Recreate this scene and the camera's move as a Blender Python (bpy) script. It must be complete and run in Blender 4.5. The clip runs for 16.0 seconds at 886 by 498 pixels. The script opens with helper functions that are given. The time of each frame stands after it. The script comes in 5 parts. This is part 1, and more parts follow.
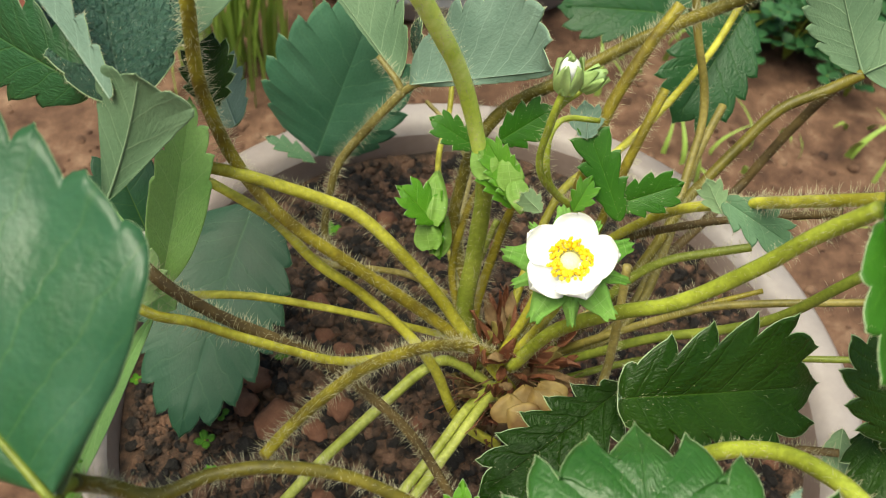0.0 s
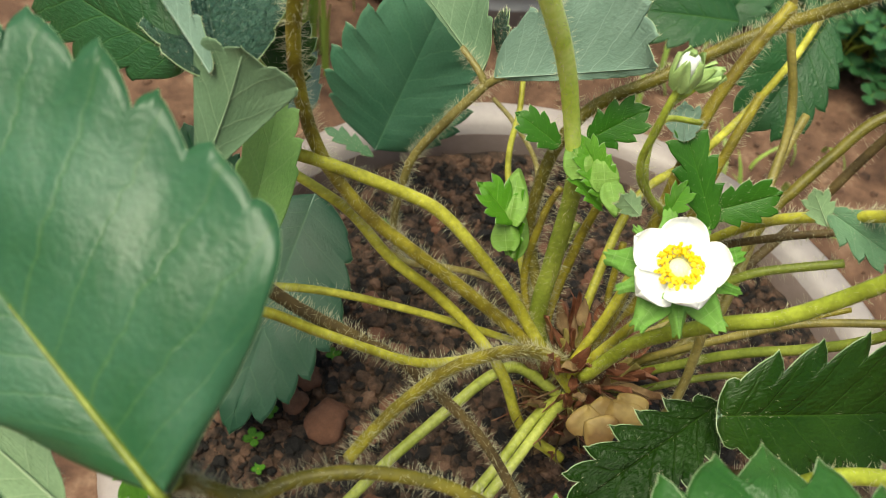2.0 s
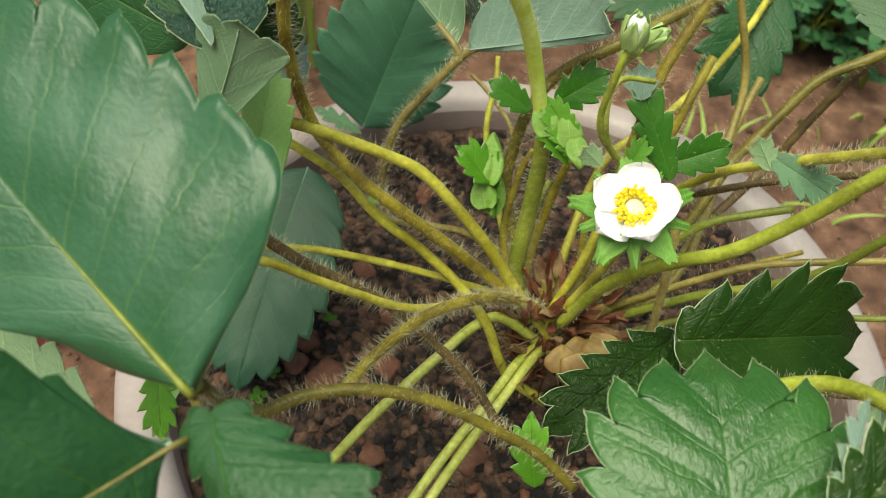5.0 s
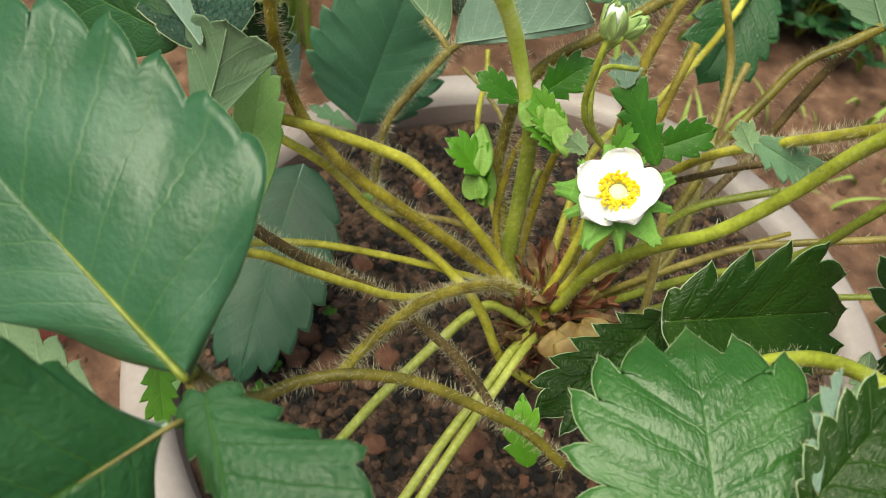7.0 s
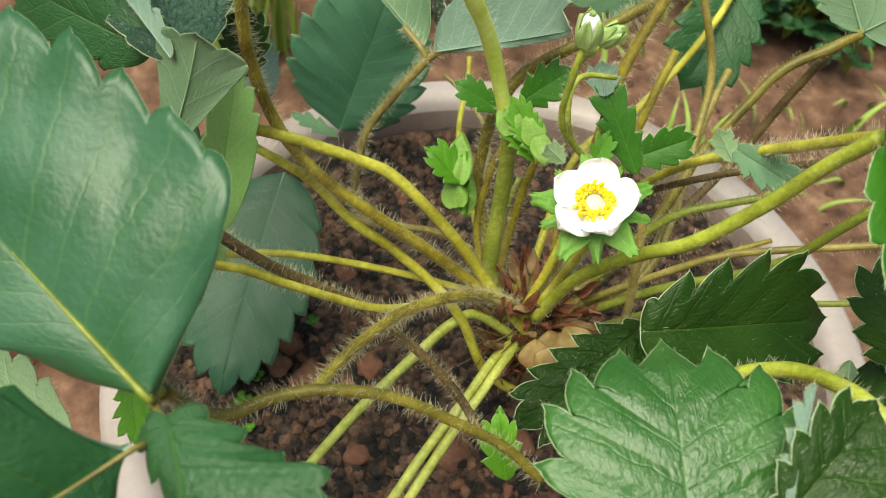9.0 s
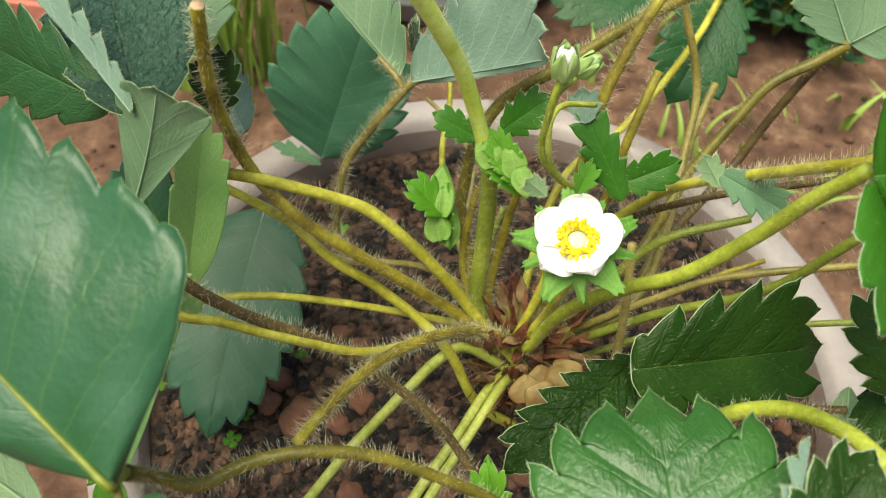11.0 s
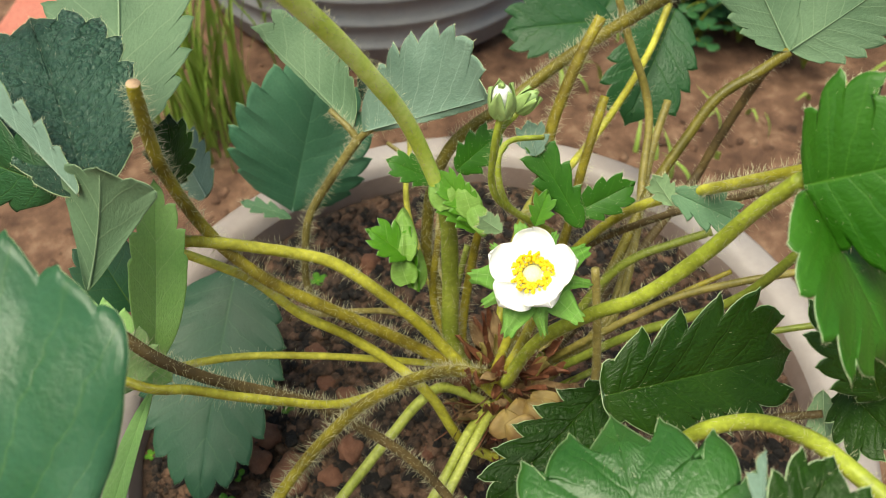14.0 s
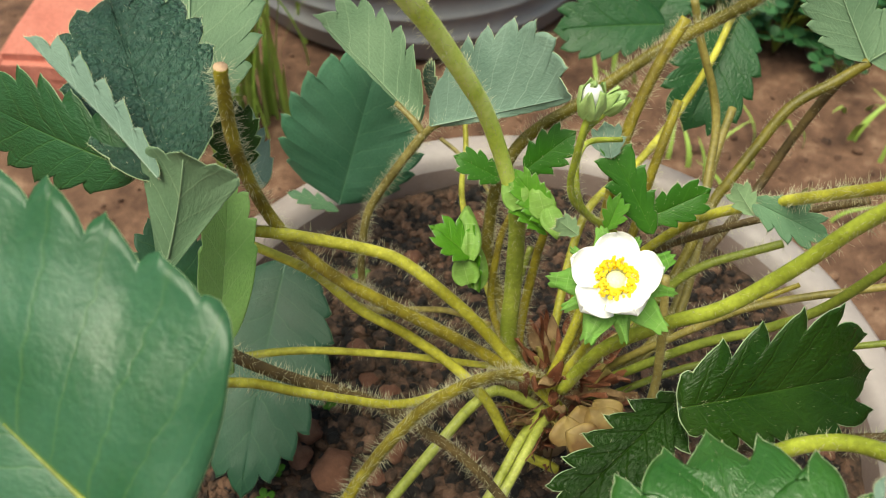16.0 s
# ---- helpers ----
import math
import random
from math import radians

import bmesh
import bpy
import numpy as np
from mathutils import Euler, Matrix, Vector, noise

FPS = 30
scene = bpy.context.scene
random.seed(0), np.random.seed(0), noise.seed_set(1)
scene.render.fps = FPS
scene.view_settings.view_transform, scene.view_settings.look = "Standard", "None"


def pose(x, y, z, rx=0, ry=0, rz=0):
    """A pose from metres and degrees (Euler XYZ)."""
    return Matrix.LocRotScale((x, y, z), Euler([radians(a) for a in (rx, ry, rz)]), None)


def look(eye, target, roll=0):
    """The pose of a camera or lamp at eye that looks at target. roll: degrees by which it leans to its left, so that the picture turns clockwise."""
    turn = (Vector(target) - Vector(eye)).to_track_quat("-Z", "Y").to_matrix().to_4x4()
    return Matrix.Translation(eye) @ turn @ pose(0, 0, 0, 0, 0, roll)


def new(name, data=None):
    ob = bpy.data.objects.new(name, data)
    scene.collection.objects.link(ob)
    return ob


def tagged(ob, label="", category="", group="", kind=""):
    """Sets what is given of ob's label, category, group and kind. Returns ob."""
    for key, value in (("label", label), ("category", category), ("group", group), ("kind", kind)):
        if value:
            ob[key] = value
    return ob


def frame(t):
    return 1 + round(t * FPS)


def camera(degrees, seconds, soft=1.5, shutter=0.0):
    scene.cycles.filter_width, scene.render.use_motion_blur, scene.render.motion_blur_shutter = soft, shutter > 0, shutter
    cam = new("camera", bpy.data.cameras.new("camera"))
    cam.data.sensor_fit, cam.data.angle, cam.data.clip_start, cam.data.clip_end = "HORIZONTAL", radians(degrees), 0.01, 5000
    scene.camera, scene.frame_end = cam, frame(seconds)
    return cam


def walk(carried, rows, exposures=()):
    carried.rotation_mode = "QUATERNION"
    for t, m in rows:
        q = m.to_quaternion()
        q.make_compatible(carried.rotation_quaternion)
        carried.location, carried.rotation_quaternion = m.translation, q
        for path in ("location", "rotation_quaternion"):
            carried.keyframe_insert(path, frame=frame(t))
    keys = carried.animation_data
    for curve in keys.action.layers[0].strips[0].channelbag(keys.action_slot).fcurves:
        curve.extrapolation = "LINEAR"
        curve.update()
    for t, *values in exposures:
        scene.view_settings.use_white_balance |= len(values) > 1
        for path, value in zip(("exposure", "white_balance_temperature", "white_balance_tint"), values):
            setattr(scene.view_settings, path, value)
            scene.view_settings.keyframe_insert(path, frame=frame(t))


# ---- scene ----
cam = camera(56.0, 16.0, soft=0.8)
cam.data.dof.use_dof = True
cam.data.dof.focus_distance, cam.data.dof.aperture_fstop = 0.245, 22.0
# seconds, eye, target, roll
PATH = [
    (0, (-0.03725, -0.16577, 0.55368), (-0.01821, 0.01507, 0.31506), 7.91),
    (0.5, (-0.03648, -0.16348, 0.55109), (-0.01903, 0.01803, 0.31287), 7.99),
    (1, (-0.03673, -0.16400, 0.55185), (-0.02016, 0.01836, 0.31421), 8.18),
    (1.5, (-0.04795, -0.16603, 0.54870), (-0.03278, 0.01622, 0.31088), 8.91),
    (2, (-0.05882, -0.16090, 0.54116), (-0.04259, 0.02152, 0.30355), 9.81),
    (2.5, (-0.06592, -0.16356, 0.53822), (-0.04958, 0.01944, 0.30106), 10.87),
    (3, (-0.06636, -0.18781, 0.55283), (-0.04929, -0.00477, 0.31575), 11.42),
    (3.5, (-0.08038, -0.19591, 0.55389), (-0.06285, -0.01131, 0.31805), 12.19),
    (4, (-0.07944, -0.18786, 0.54532), (-0.06222, -0.00446, 0.30854), 12.62),
    (4.5, (-0.06473, -0.18694, 0.55237), (-0.04502, -0.00691, 0.31320), 11.29),
    (4.7, (-0.05671, -0.18550, 0.55311), (-0.03666, -0.00521, 0.31416), 9.55),
    (6.8, (-0.05382, -0.18484, 0.55436), (-0.03786, -0.00271, 0.31651), 6.36),
    (7, (-0.05141, -0.19071, 0.55690), (-0.03513, -0.01062, 0.31751), 6.35),
    (7.5, (-0.05199, -0.18508, 0.55334), (-0.03497, -0.00560, 0.31355), 6.39),
    (8, (-0.05378, -0.18759, 0.55935), (-0.03645, -0.00796, 0.31969), 6.60),
    (8.5, (-0.05103, -0.18720, 0.55690), (-0.03310, -0.00699, 0.31774), 6.77),
    (9, (-0.04655, -0.18733, 0.55757), (-0.02802, -0.00691, 0.31860), 6.51),
    (9.2, (-0.04148, -0.18729, 0.55655), (-0.02274, -0.00646, 0.31791), 6.55),
    (11.3, (-0.04026, -0.17278, 0.56063), (-0.02249, 0.00763, 0.32159), 3.57),
    (11.5, (-0.04092, -0.17733, 0.56583), (-0.02336, 0.00335, 0.32698), 3.23),
    (12, (-0.04126, -0.18370, 0.57090), (-0.02446, -0.00237, 0.33249), 2.31),
    (12.5, (-0.04529, -0.17621, 0.57666), (-0.02712, 0.00829, 0.34080), 1.36),
    (13, (-0.03580, -0.16760, 0.56779), (-0.01824, 0.01898, 0.33353), 0.09),
    (13.5, (-0.02464, -0.16970, 0.56264), (-0.00655, 0.01869, 0.32987), -1.80),
    (14, (-0.02839, -0.17326, 0.56301), (-0.00980, 0.01630, 0.33123), -1.76),
    (14.5, (-0.02914, -0.16865, 0.55180), (-0.01060, 0.02078, 0.31991), -0.96),
    (15, (-0.03259, -0.17144, 0.55683), (-0.01419, 0.01706, 0.32417), -0.91),
    (15.5, (-0.03529, -0.17026, 0.55735), (-0.01805, 0.01889, 0.32513), -1.07),
    (16, (-0.04750, -0.16690, 0.55851), (-0.03105, 0.02233, 0.32630), 0.18),
]
EXPOSURE = 0.64
STOPS = [(0.0, 0.0), (2.9, 0.0), (3.5, -0.50), (4.0, -0.08), (7.5, -0.03), (9.0, 0.12), (13.0, 0.12), (14.0, 0.02), (16.0, 0.0)]
walk(cam, [(t, look(eye, target, roll)) for t, eye, target, roll in PATH], exposures=[(t, EXPOSURE + stops, 7400.0, -3.0) for t, stops in STOPS])

# ---- light: a bright overcast sky with a soft, high sun ----
world = bpy.data.worlds.new("sky")
scene.world = world
world.use_nodes = True
wn = world.node_tree
sky = wn.nodes.new("ShaderNodeTexSky")
sky.sky_type = "NISHITA"
sky.sun_disc = False
sky.sun_elevation, sky.sun_rotation = radians(73), radians(-117)
sky.air_density, sky.dust_density, sky.ozone_density = 1.0, 4.0, 1.0
wn.links.new(sky.outputs["Color"], wn.nodes["Background"].inputs["Color"])
wn.nodes["Background"].inputs["Strength"].default_value = 0.088
sun_data = bpy.data.lights.new("sun", "SUN")
sun_data.energy, sun_data.angle, sun_data.color = 2.6, radians(45), (1.0, 0.97, 0.92)
sun = new("sun", sun_data)
sun.matrix_world = look((-0.40, -0.20, 1.5), (0, 0, 0))


# ---- materials ----
def material(name):
    m = bpy.data.materials.new(name)
    m.use_nodes = True
    return m, m.node_tree, m.node_tree.nodes["Principled BSDF"]


def add(tree, kind, **values):
    node = tree.nodes.new(kind)
    for key, value in values.items():
        node.inputs[key].default_value = value
    return node


def noise_tex(tree, scale, detail=4.0, rough=0.55, coords=None):
    node = add(tree, "ShaderNodeTexNoise", Scale=scale, Detail=detail, Roughness=rough)
    if coords:
        tree.links.new(coords, node.inputs["Vector"])
    return node


def ramp(tree, source, stops):
    node = tree.nodes.new("ShaderNodeValToRGB")
    while len(node.color_ramp.elements) < len(stops):
        node.color_ramp.elements.new(0.5)
    for element, (at, colour) in zip(node.color_ramp.elements, stops):
        element.position, element.color = at, (*colour, 1)
    tree.links.new(source, node.inputs["Fac"])
    return node


def mix(tree, factor, a, b, mode="MIX"):
    node = tree.nodes.new("ShaderNodeMix")
    node.data_type, node.blend_type = "RGBA", mode
    for value, socket in ((factor, node.inputs["Factor"]), (a, node.inputs[6]), (b, node.inputs[7])):
        if hasattr(value, "is_linked"):
            tree.links.new(value, socket)
        else:
            socket.default_value = value if isinstance(value, float) else (*value, 1)
    return node.outputs[2]


def bump(tree, shader, height, strength, distance):
    node = add(tree, "ShaderNodeBump", Strength=strength, Distance=distance)
    tree.links.new(height, node.inputs["Height"])
    tree.links.new(node.outputs["Normal"], shader.inputs["Normal"])
    tree.links.new(node.outputs["Normal"], shader.inputs["Coat Normal"])
    return node


def place(tree):
    return tree.nodes.new("ShaderNodeTexCoord").outputs["Object"]


def reckon(tree, operation, a, b=0.0, c=None, clamp=False):
    """One step of arithmetic between sockets and numbers."""
    node = tree.nodes.new("ShaderNodeMath")
    node.operation, node.use_clamp = operation, clamp
    for i, value in enumerate((a, b, c)):
        if hasattr(value, "is_linked"):
            tree.links.new(value, node.inputs[i])
        elif value is not None:
            node.inputs[i].default_value = value
    return node.outputs[0]


def leaf_material(name, dark, light, vein, rough, relief, spec=0.5, pale=0.35, coat=0.0, raised=-1.0, cells=0.0):
    """A leaf's face: mottled green, with side veins that run to the teeth and cross ribs between them."""
    m, tree, shader = material(name)
    xyz = place(tree)
    broad, fine = noise_tex(tree, 45, 3, 0.5, xyz), noise_tex(tree, 1100, 3, 0.6, xyz)
    base = ramp(tree, broad.outputs["Fac"], [(0.3, dark), (0.7, light)])
    grain = mix(tree, 0.22, base.outputs["Color"], fine.outputs["Fac"], "OVERLAY")
    reading = []
    for key in ("along", "across"):
        node = tree.nodes.new("ShaderNodeAttribute")
        node.attribute_name = key
        reading.append(node.outputs["Fac"])
    along, across = reading
    wander = noise_tex(tree, 150, 2, 0.5, xyz).outputs["Fac"]
    phase = reckon(tree, "FRACT", reckon(tree, "MULTIPLY_ADD", wander, 0.40, along))
    off = reckon(tree, "ABSOLUTE", reckon(tree, "SUBTRACT", phase, 0.70))
    lateral = reckon(tree, "MULTIPLY_ADD", off, -20.0, 1.0, True)
    trough = reckon(tree, "MULTIPLY_ADD", off, -4.0, 1.0, True)
    middle = reckon(tree, "MULTIPLY_ADD", across, -34.0, 1.0, True)
    side_veins = reckon(tree, "MULTIPLY", lateral, reckon(tree, "MULTIPLY_ADD", across, -0.6, 1.0, True))
    rib = reckon(tree, "MULTIPLY", middle, reckon(tree, "MULTIPLY_ADD", along, -0.11, 1.0, True))
    lines = reckon(tree, "MAXIMUM", side_veins, middle)
    grid = tree.nodes.new("ShaderNodeCombineXYZ")
    tree.links.new(reckon(tree, "MULTIPLY_ADD", wander, 1.2, reckon(tree, "MULTIPLY", along, 3.6)), grid.inputs[0])
    tree.links.new(reckon(tree, "MULTIPLY_ADD", wander, 3.0, reckon(tree, "MULTIPLY", across, 17.0)), grid.inputs[1])
    ribs = noise_tex(tree, 1.0, 3, 0.6, grid.outputs[0]).outputs["Fac"]
    tint = mix(tree, reckon(tree, "MAXIMUM", reckon(tree, "MULTIPLY", side_veins, pale), reckon(tree, "MULTIPLY", rib, min(1.0, pale + 0.4))), grain, vein)
    tree.links.new(mix(tree, reckon(tree, "MULTIPLY", ribs, 0.08), tint, vein), shader.inputs["Base Color"])
    wear = ramp(tree, broad.outputs["Fac"], [(0.3, (rough - 0.06,) * 3), (0.7, (rough + 0.1,) * 3)])
    tree.links.new(wear.outputs["Color"], shader.inputs["Roughness"])
    shader.inputs["Specular IOR Level"].default_value = spec
    shader.inputs["Coat Weight"].default_value = coat
    shader.inputs["Coat Roughness"].default_value = 0.16
    height = reckon(tree, "MULTIPLY", reckon(tree, "ADD", reckon(tree, "MULTIPLY", lines, 0.5), reckon(tree, "MULTIPLY", trough, 0.16)), raised)
    height = reckon(tree, "MULTIPLY_ADD", ribs, 1.5 if cells == 0 else 1.0, height)
    height = reckon(tree, "MULTIPLY_ADD", fine.outputs["Fac"], 0.25, height)
    if cells > 0:
        warped = add(tree, "ShaderNodeVectorMath")
        warped.operation = "MULTIPLY_ADD"
        warped.inputs[1].default_value = (0.0012, 0.0012, 0.0012)
        tree.links.new(noise_tex(tree, 420, 2, 0.5, xyz).outputs["Color"], warped.inputs[0])
        tree.links.new(xyz, warped.inputs[2])
        pillow = add(tree, "ShaderNodeTexVoronoi", Scale=560.0, Randomness=1.0)
        tree.links.new(warped.outputs[0], pillow.inputs["Vector"])
        height = reckon(tree, "MULTIPLY_ADD", pillow.outputs["Distance"], -cells, height)
    bump(tree, shader, height, min(1.0, relief), 0.0007 * max(1.0, relief))
    return m


def skin(name, low, high, rough=0.45, streak=600, spec=0.45):
    """Stalk skin: streaked, mottled colour."""
    m, tree, shader = material(name)
    xyz = place(tree)
    broad, fine = noise_tex(tree, 70, 3, 0.6, xyz), noise_tex(tree, streak, 3, 0.6, xyz)
    base = ramp(tree, broad.outputs["Fac"], [(0.37, low), (0.63, high)])
    tree.links.new(mix(tree, 0.55, base.outputs["Color"], fine.outputs["Fac"], "OVERLAY"), shader.inputs["Base Color"])
    shader.inputs["Roughness"].default_value = rough
    shader.inputs["Specular IOR Level"].default_value = spec
    bump(tree, shader, fine.outputs["Fac"], 0.35, 0.0004)
    return m


def earth(name, stops, scale, rough=0.85, wet=0.0, spread=1.15):
    """Soil: grains of several colours, picked piece by piece and grain by grain."""
    m, tree, shader = material(name)
    xyz = place(tree)
    broad, fine = noise_tex(tree, scale, 5, 0.65, xyz), noise_tex(tree, scale * 12, 4, 0.7, xyz)
    island = tree.nodes.new("ShaderNodeNewGeometry").outputs["Random Per Island"]
    pick = add(tree, "ShaderNodeMath")
    pick.operation = "MULTIPLY_ADD"
    pick.inputs[1].default_value = 0.45
    tree.links.new(island, pick.inputs[0])
    part_of = add(tree, "ShaderNodeMath")
    part_of.operation = "MULTIPLY_ADD"
    part_of.inputs[1].default_value, part_of.inputs[2].default_value = spread, 0.275 - 0.5 * spread
    tree.links.new(broad.outputs["Fac"], part_of.inputs[0])
    tree.links.new(part_of.outputs[0], pick.inputs[2])
    base = ramp(tree, pick.outputs[0], stops)
    tree.links.new(mix(tree, 0.55, base.outputs["Color"], fine.outputs["Fac"], "OVERLAY"), shader.inputs["Base Color"])
    gloss = ramp(tree, broad.outputs["Fac"], [(0.4, (rough,) * 3), (0.65, (rough - wet,) * 3)])
    tree.links.new(gloss.outputs["Color"], shader.inputs["Roughness"])
    bump(tree, shader, fine.outputs["Fac"], 0.8, 0.0012)
    return m


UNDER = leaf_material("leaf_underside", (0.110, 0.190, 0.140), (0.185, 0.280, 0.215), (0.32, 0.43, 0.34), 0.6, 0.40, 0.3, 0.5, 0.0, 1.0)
# darker copy of the plain underside: shade on these leaflets is put into its colour
UNDER_SHADED = leaf_material("leaf_underside_shaded", (0.080, 0.148, 0.078), (0.130, 0.210, 0.118), (0.24, 0.34, 0.20), 0.6, 0.3, 0.3, 0.5, 0.0, 1.0)
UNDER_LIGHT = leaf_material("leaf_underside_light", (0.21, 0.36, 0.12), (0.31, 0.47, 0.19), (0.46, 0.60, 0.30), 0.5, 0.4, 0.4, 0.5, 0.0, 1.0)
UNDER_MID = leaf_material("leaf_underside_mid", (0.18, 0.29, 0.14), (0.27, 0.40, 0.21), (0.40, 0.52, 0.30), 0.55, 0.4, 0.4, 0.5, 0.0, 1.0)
MARGIN = skin("leaf_margin", (0.20, 0.31, 0.14), (0.40, 0.50, 0.30), 0.6)
FACES = {
    "leaf_deep": leaf_material("leaf_deep_green", (0.009, 0.054, 0.014), (0.021, 0.086, 0.030), (0.10, 0.20, 0.02), 0.36, 0.55, 0.30, 0.18, 0.0, -1.0, 0.35),
    "leaf_dull": leaf_material("leaf_dull_green", (0.046, 0.152, 0.078), (0.080, 0.205, 0.118), (0.15, 0.31, 0.16), 0.45, 0.25, 0.3, 0.30),
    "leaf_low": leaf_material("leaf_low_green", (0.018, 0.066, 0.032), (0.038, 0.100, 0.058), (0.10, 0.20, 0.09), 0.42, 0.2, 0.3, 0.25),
    # the blue mixed into this green paints in part of the sky's sheen
    "leaf_blue": leaf_material("leaf_blue_sheen_green", (0.013, 0.074, 0.028), (0.032, 0.112, 0.060), (0.20, 0.30, 0.03), 0.34, 0.24, 0.40, 0.13, 0.0, -1.0, 0.35),
    "leaf_dark": leaf_material("leaf_dark_green", (0.008, 0.032, 0.0015), (0.019, 0.057, 0.004), (0.06, 0.13, 0.015), 0.30, 0.6, 0.2, 0.22, 0.12, -1.0, 0.5),
    "leaf_green": leaf_material("leaf_mid_green", (0.015, 0.090, 0.003), (0.038, 0.145, 0.010), (0.11, 0.27, 0.03), 0.42, 0.25, 0.3, 0.28, 0.05),
    "leaf_front": leaf_material("leaf_front_green", (0.014, 0.074, 0.007), (0.034, 0.122, 0.020), (0.10, 0.23, 0.05), 0.36, 0.52, 0.42, 0.12, 0.22, -0.6, 0.34),
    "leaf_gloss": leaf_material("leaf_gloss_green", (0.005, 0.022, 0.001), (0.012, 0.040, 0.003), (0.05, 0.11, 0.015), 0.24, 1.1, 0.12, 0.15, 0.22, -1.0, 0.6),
    "leaf_rugose": leaf_material("leaf_rugose_green", (0.018, 0.056, 0.034), (0.042, 0.100, 0.062), (0.15, 0.23, 0.17), 0.26, 2.4, 0.3, 0.14, 0.32, -0.6, 0.9),
    "leaf_light": leaf_material("leaf_light_green", (0.19, 0.40, 0.09), (0.29, 0.51, 0.15), (0.42, 0.60, 0.26), 0.48, 0.3, 0.5, 0.45),
    "leaf_pale": leaf_material("leaf_pale_green", (0.04, 0.11, 0.045), (0.07, 0.16, 0.07), (0.13, 0.23, 0.1), 0.4, 0.5, 0.5, 0.4),
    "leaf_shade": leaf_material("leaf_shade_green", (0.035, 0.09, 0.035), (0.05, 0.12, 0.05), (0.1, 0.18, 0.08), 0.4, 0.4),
    "leaf_grey": leaf_material("leaf_grey_green", (0.06, 0.15, 0.07), (0.11, 0.23, 0.11), (0.2, 0.33, 0.18), 0.5, 0.35),
    "leaf_young": leaf_material("leaf_young_green", (0.055, 0.21, 0.006), (0.120, 0.32, 0.020), (0.25, 0.46, 0.08), 0.40, 0.5, 0.4, 0.35),
}
SKINS = {
    "olive": skin("stalk_olive", (0.150, 0.112, 0.011), (0.34, 0.285, 0.028)),
    "lime": skin("stalk_lime", (0.30, 0.275, 0.026), (0.60, 0.575, 0.078)),
    "limeb": skin("stalk_bright_lime", (0.24, 0.28, 0.028), (0.43, 0.49, 0.062)),
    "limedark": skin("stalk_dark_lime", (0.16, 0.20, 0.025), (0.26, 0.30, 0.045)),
    "bright": skin("stalk_yellow_green", (0.30, 0.34, 0.050), (0.46, 0.50, 0.11)),
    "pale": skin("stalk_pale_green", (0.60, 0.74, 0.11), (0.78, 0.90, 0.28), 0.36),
    "brown": skin("stalk_brown", (0.060, 0.038, 0.013), (0.15, 0.100, 0.034), 0.6),
    "dark": skin("stalk_dark_olive", (0.095, 0.080, 0.008), (0.20, 0.165, 0.020)),
    "hairy": skin("stalk_hairy_olive", (0.12, 0.095, 0.025), (0.23, 0.19, 0.055)),
    "tan": skin("stalk_tan", (0.26, 0.21, 0.06), (0.40, 0.33, 0.11)),
    "tanolive": skin("stalk_tan_olive", (0.19, 0.16, 0.035), (0.32, 0.26, 0.07)),
}
HAIR = skin("pale_hair", (0.46, 0.44, 0.27), (0.62, 0.58, 0.40), 0.6)
CUT = skin("cut_pith", (0.42, 0.24, 0.14), (0.55, 0.38, 0.25), 0.7)
SCALE_SKIN = skin("dry_scale", (0.13, 0.065, 0.03), (0.36, 0.24, 0.12), 0.7, 300)
RED_SCALE = skin("red_scale", (0.13, 0.040, 0.022), (0.27, 0.105, 0.055), 0.6, 300)
PETAL = skin("petal_white", (0.87, 0.87, 0.85), (0.93, 0.93, 0.91), 0.5, 900)
ANTHER = skin("anther_yellow", (0.85, 0.58, 0.01), (0.95, 0.74, 0.06), 0.6, 2000)
HEART = skin("receptacle_yellow", (0.80, 0.77, 0.40), (0.88, 0.86, 0.58), 0.6, 2500)
SEPAL = leaf_material("sepal_green", (0.090, 0.27, 0.022), (0.22, 0.42, 0.09), (0.40, 0.54, 0.24), 0.5, 0.5, 0.35, 0.4)
STIPULE = leaf_material("stipule_green", (0.13, 0.28, 0.035), (0.24, 0.40, 0.085), (0.38, 0.52, 0.18), 0.45, 0.35, 0.4, 0.4)
BUD_SKIN = skin("bud_scale_tan", (0.135, 0.070, 0.018), (0.31, 0.215, 0.070), 0.6, 180)
SEPAL_PALE = leaf_material("sepal_pale_green", (0.26, 0.42, 0.10), (0.42, 0.56, 0.22), (0.48, 0.6, 0.3), 0.5, 0.15)
SOIL = earth("potting_soil", [(0.0, (0.004, 0.003, 0.0026)), (0.40, (0.014, 0.010, 0.008)), (0.58, (0.090, 0.050, 0.031)), (0.82, (0.21, 0.110, 0.066)), (1.0, (0.32, 0.19, 0.125))], 130, 0.85, 0.3)
STONE = earth("red_laterite", [(0.0, (0.09, 0.040, 0.025)), (0.5, (0.21, 0.088, 0.050)), (1.0, (0.32, 0.15, 0.09))], 160, 0.75, 0.15)
GROUND = earth("red_earth", [(0.0, (0.038, 0.018, 0.010)), (0.35, (0.086, 0.041, 0.024)), (0.65, (0.155, 0.080, 0.048)), (1.0, (0.28, 0.17, 0.11))], 34, 0.9, 0.05, 2.0)
BRICK = earth("brick_red", [(0.0, (0.42, 0.12, 0.09)), (0.6, (0.55, 0.19, 0.14)), (1.0, (0.62, 0.27, 0.21))], 25, 0.85, 0.1)


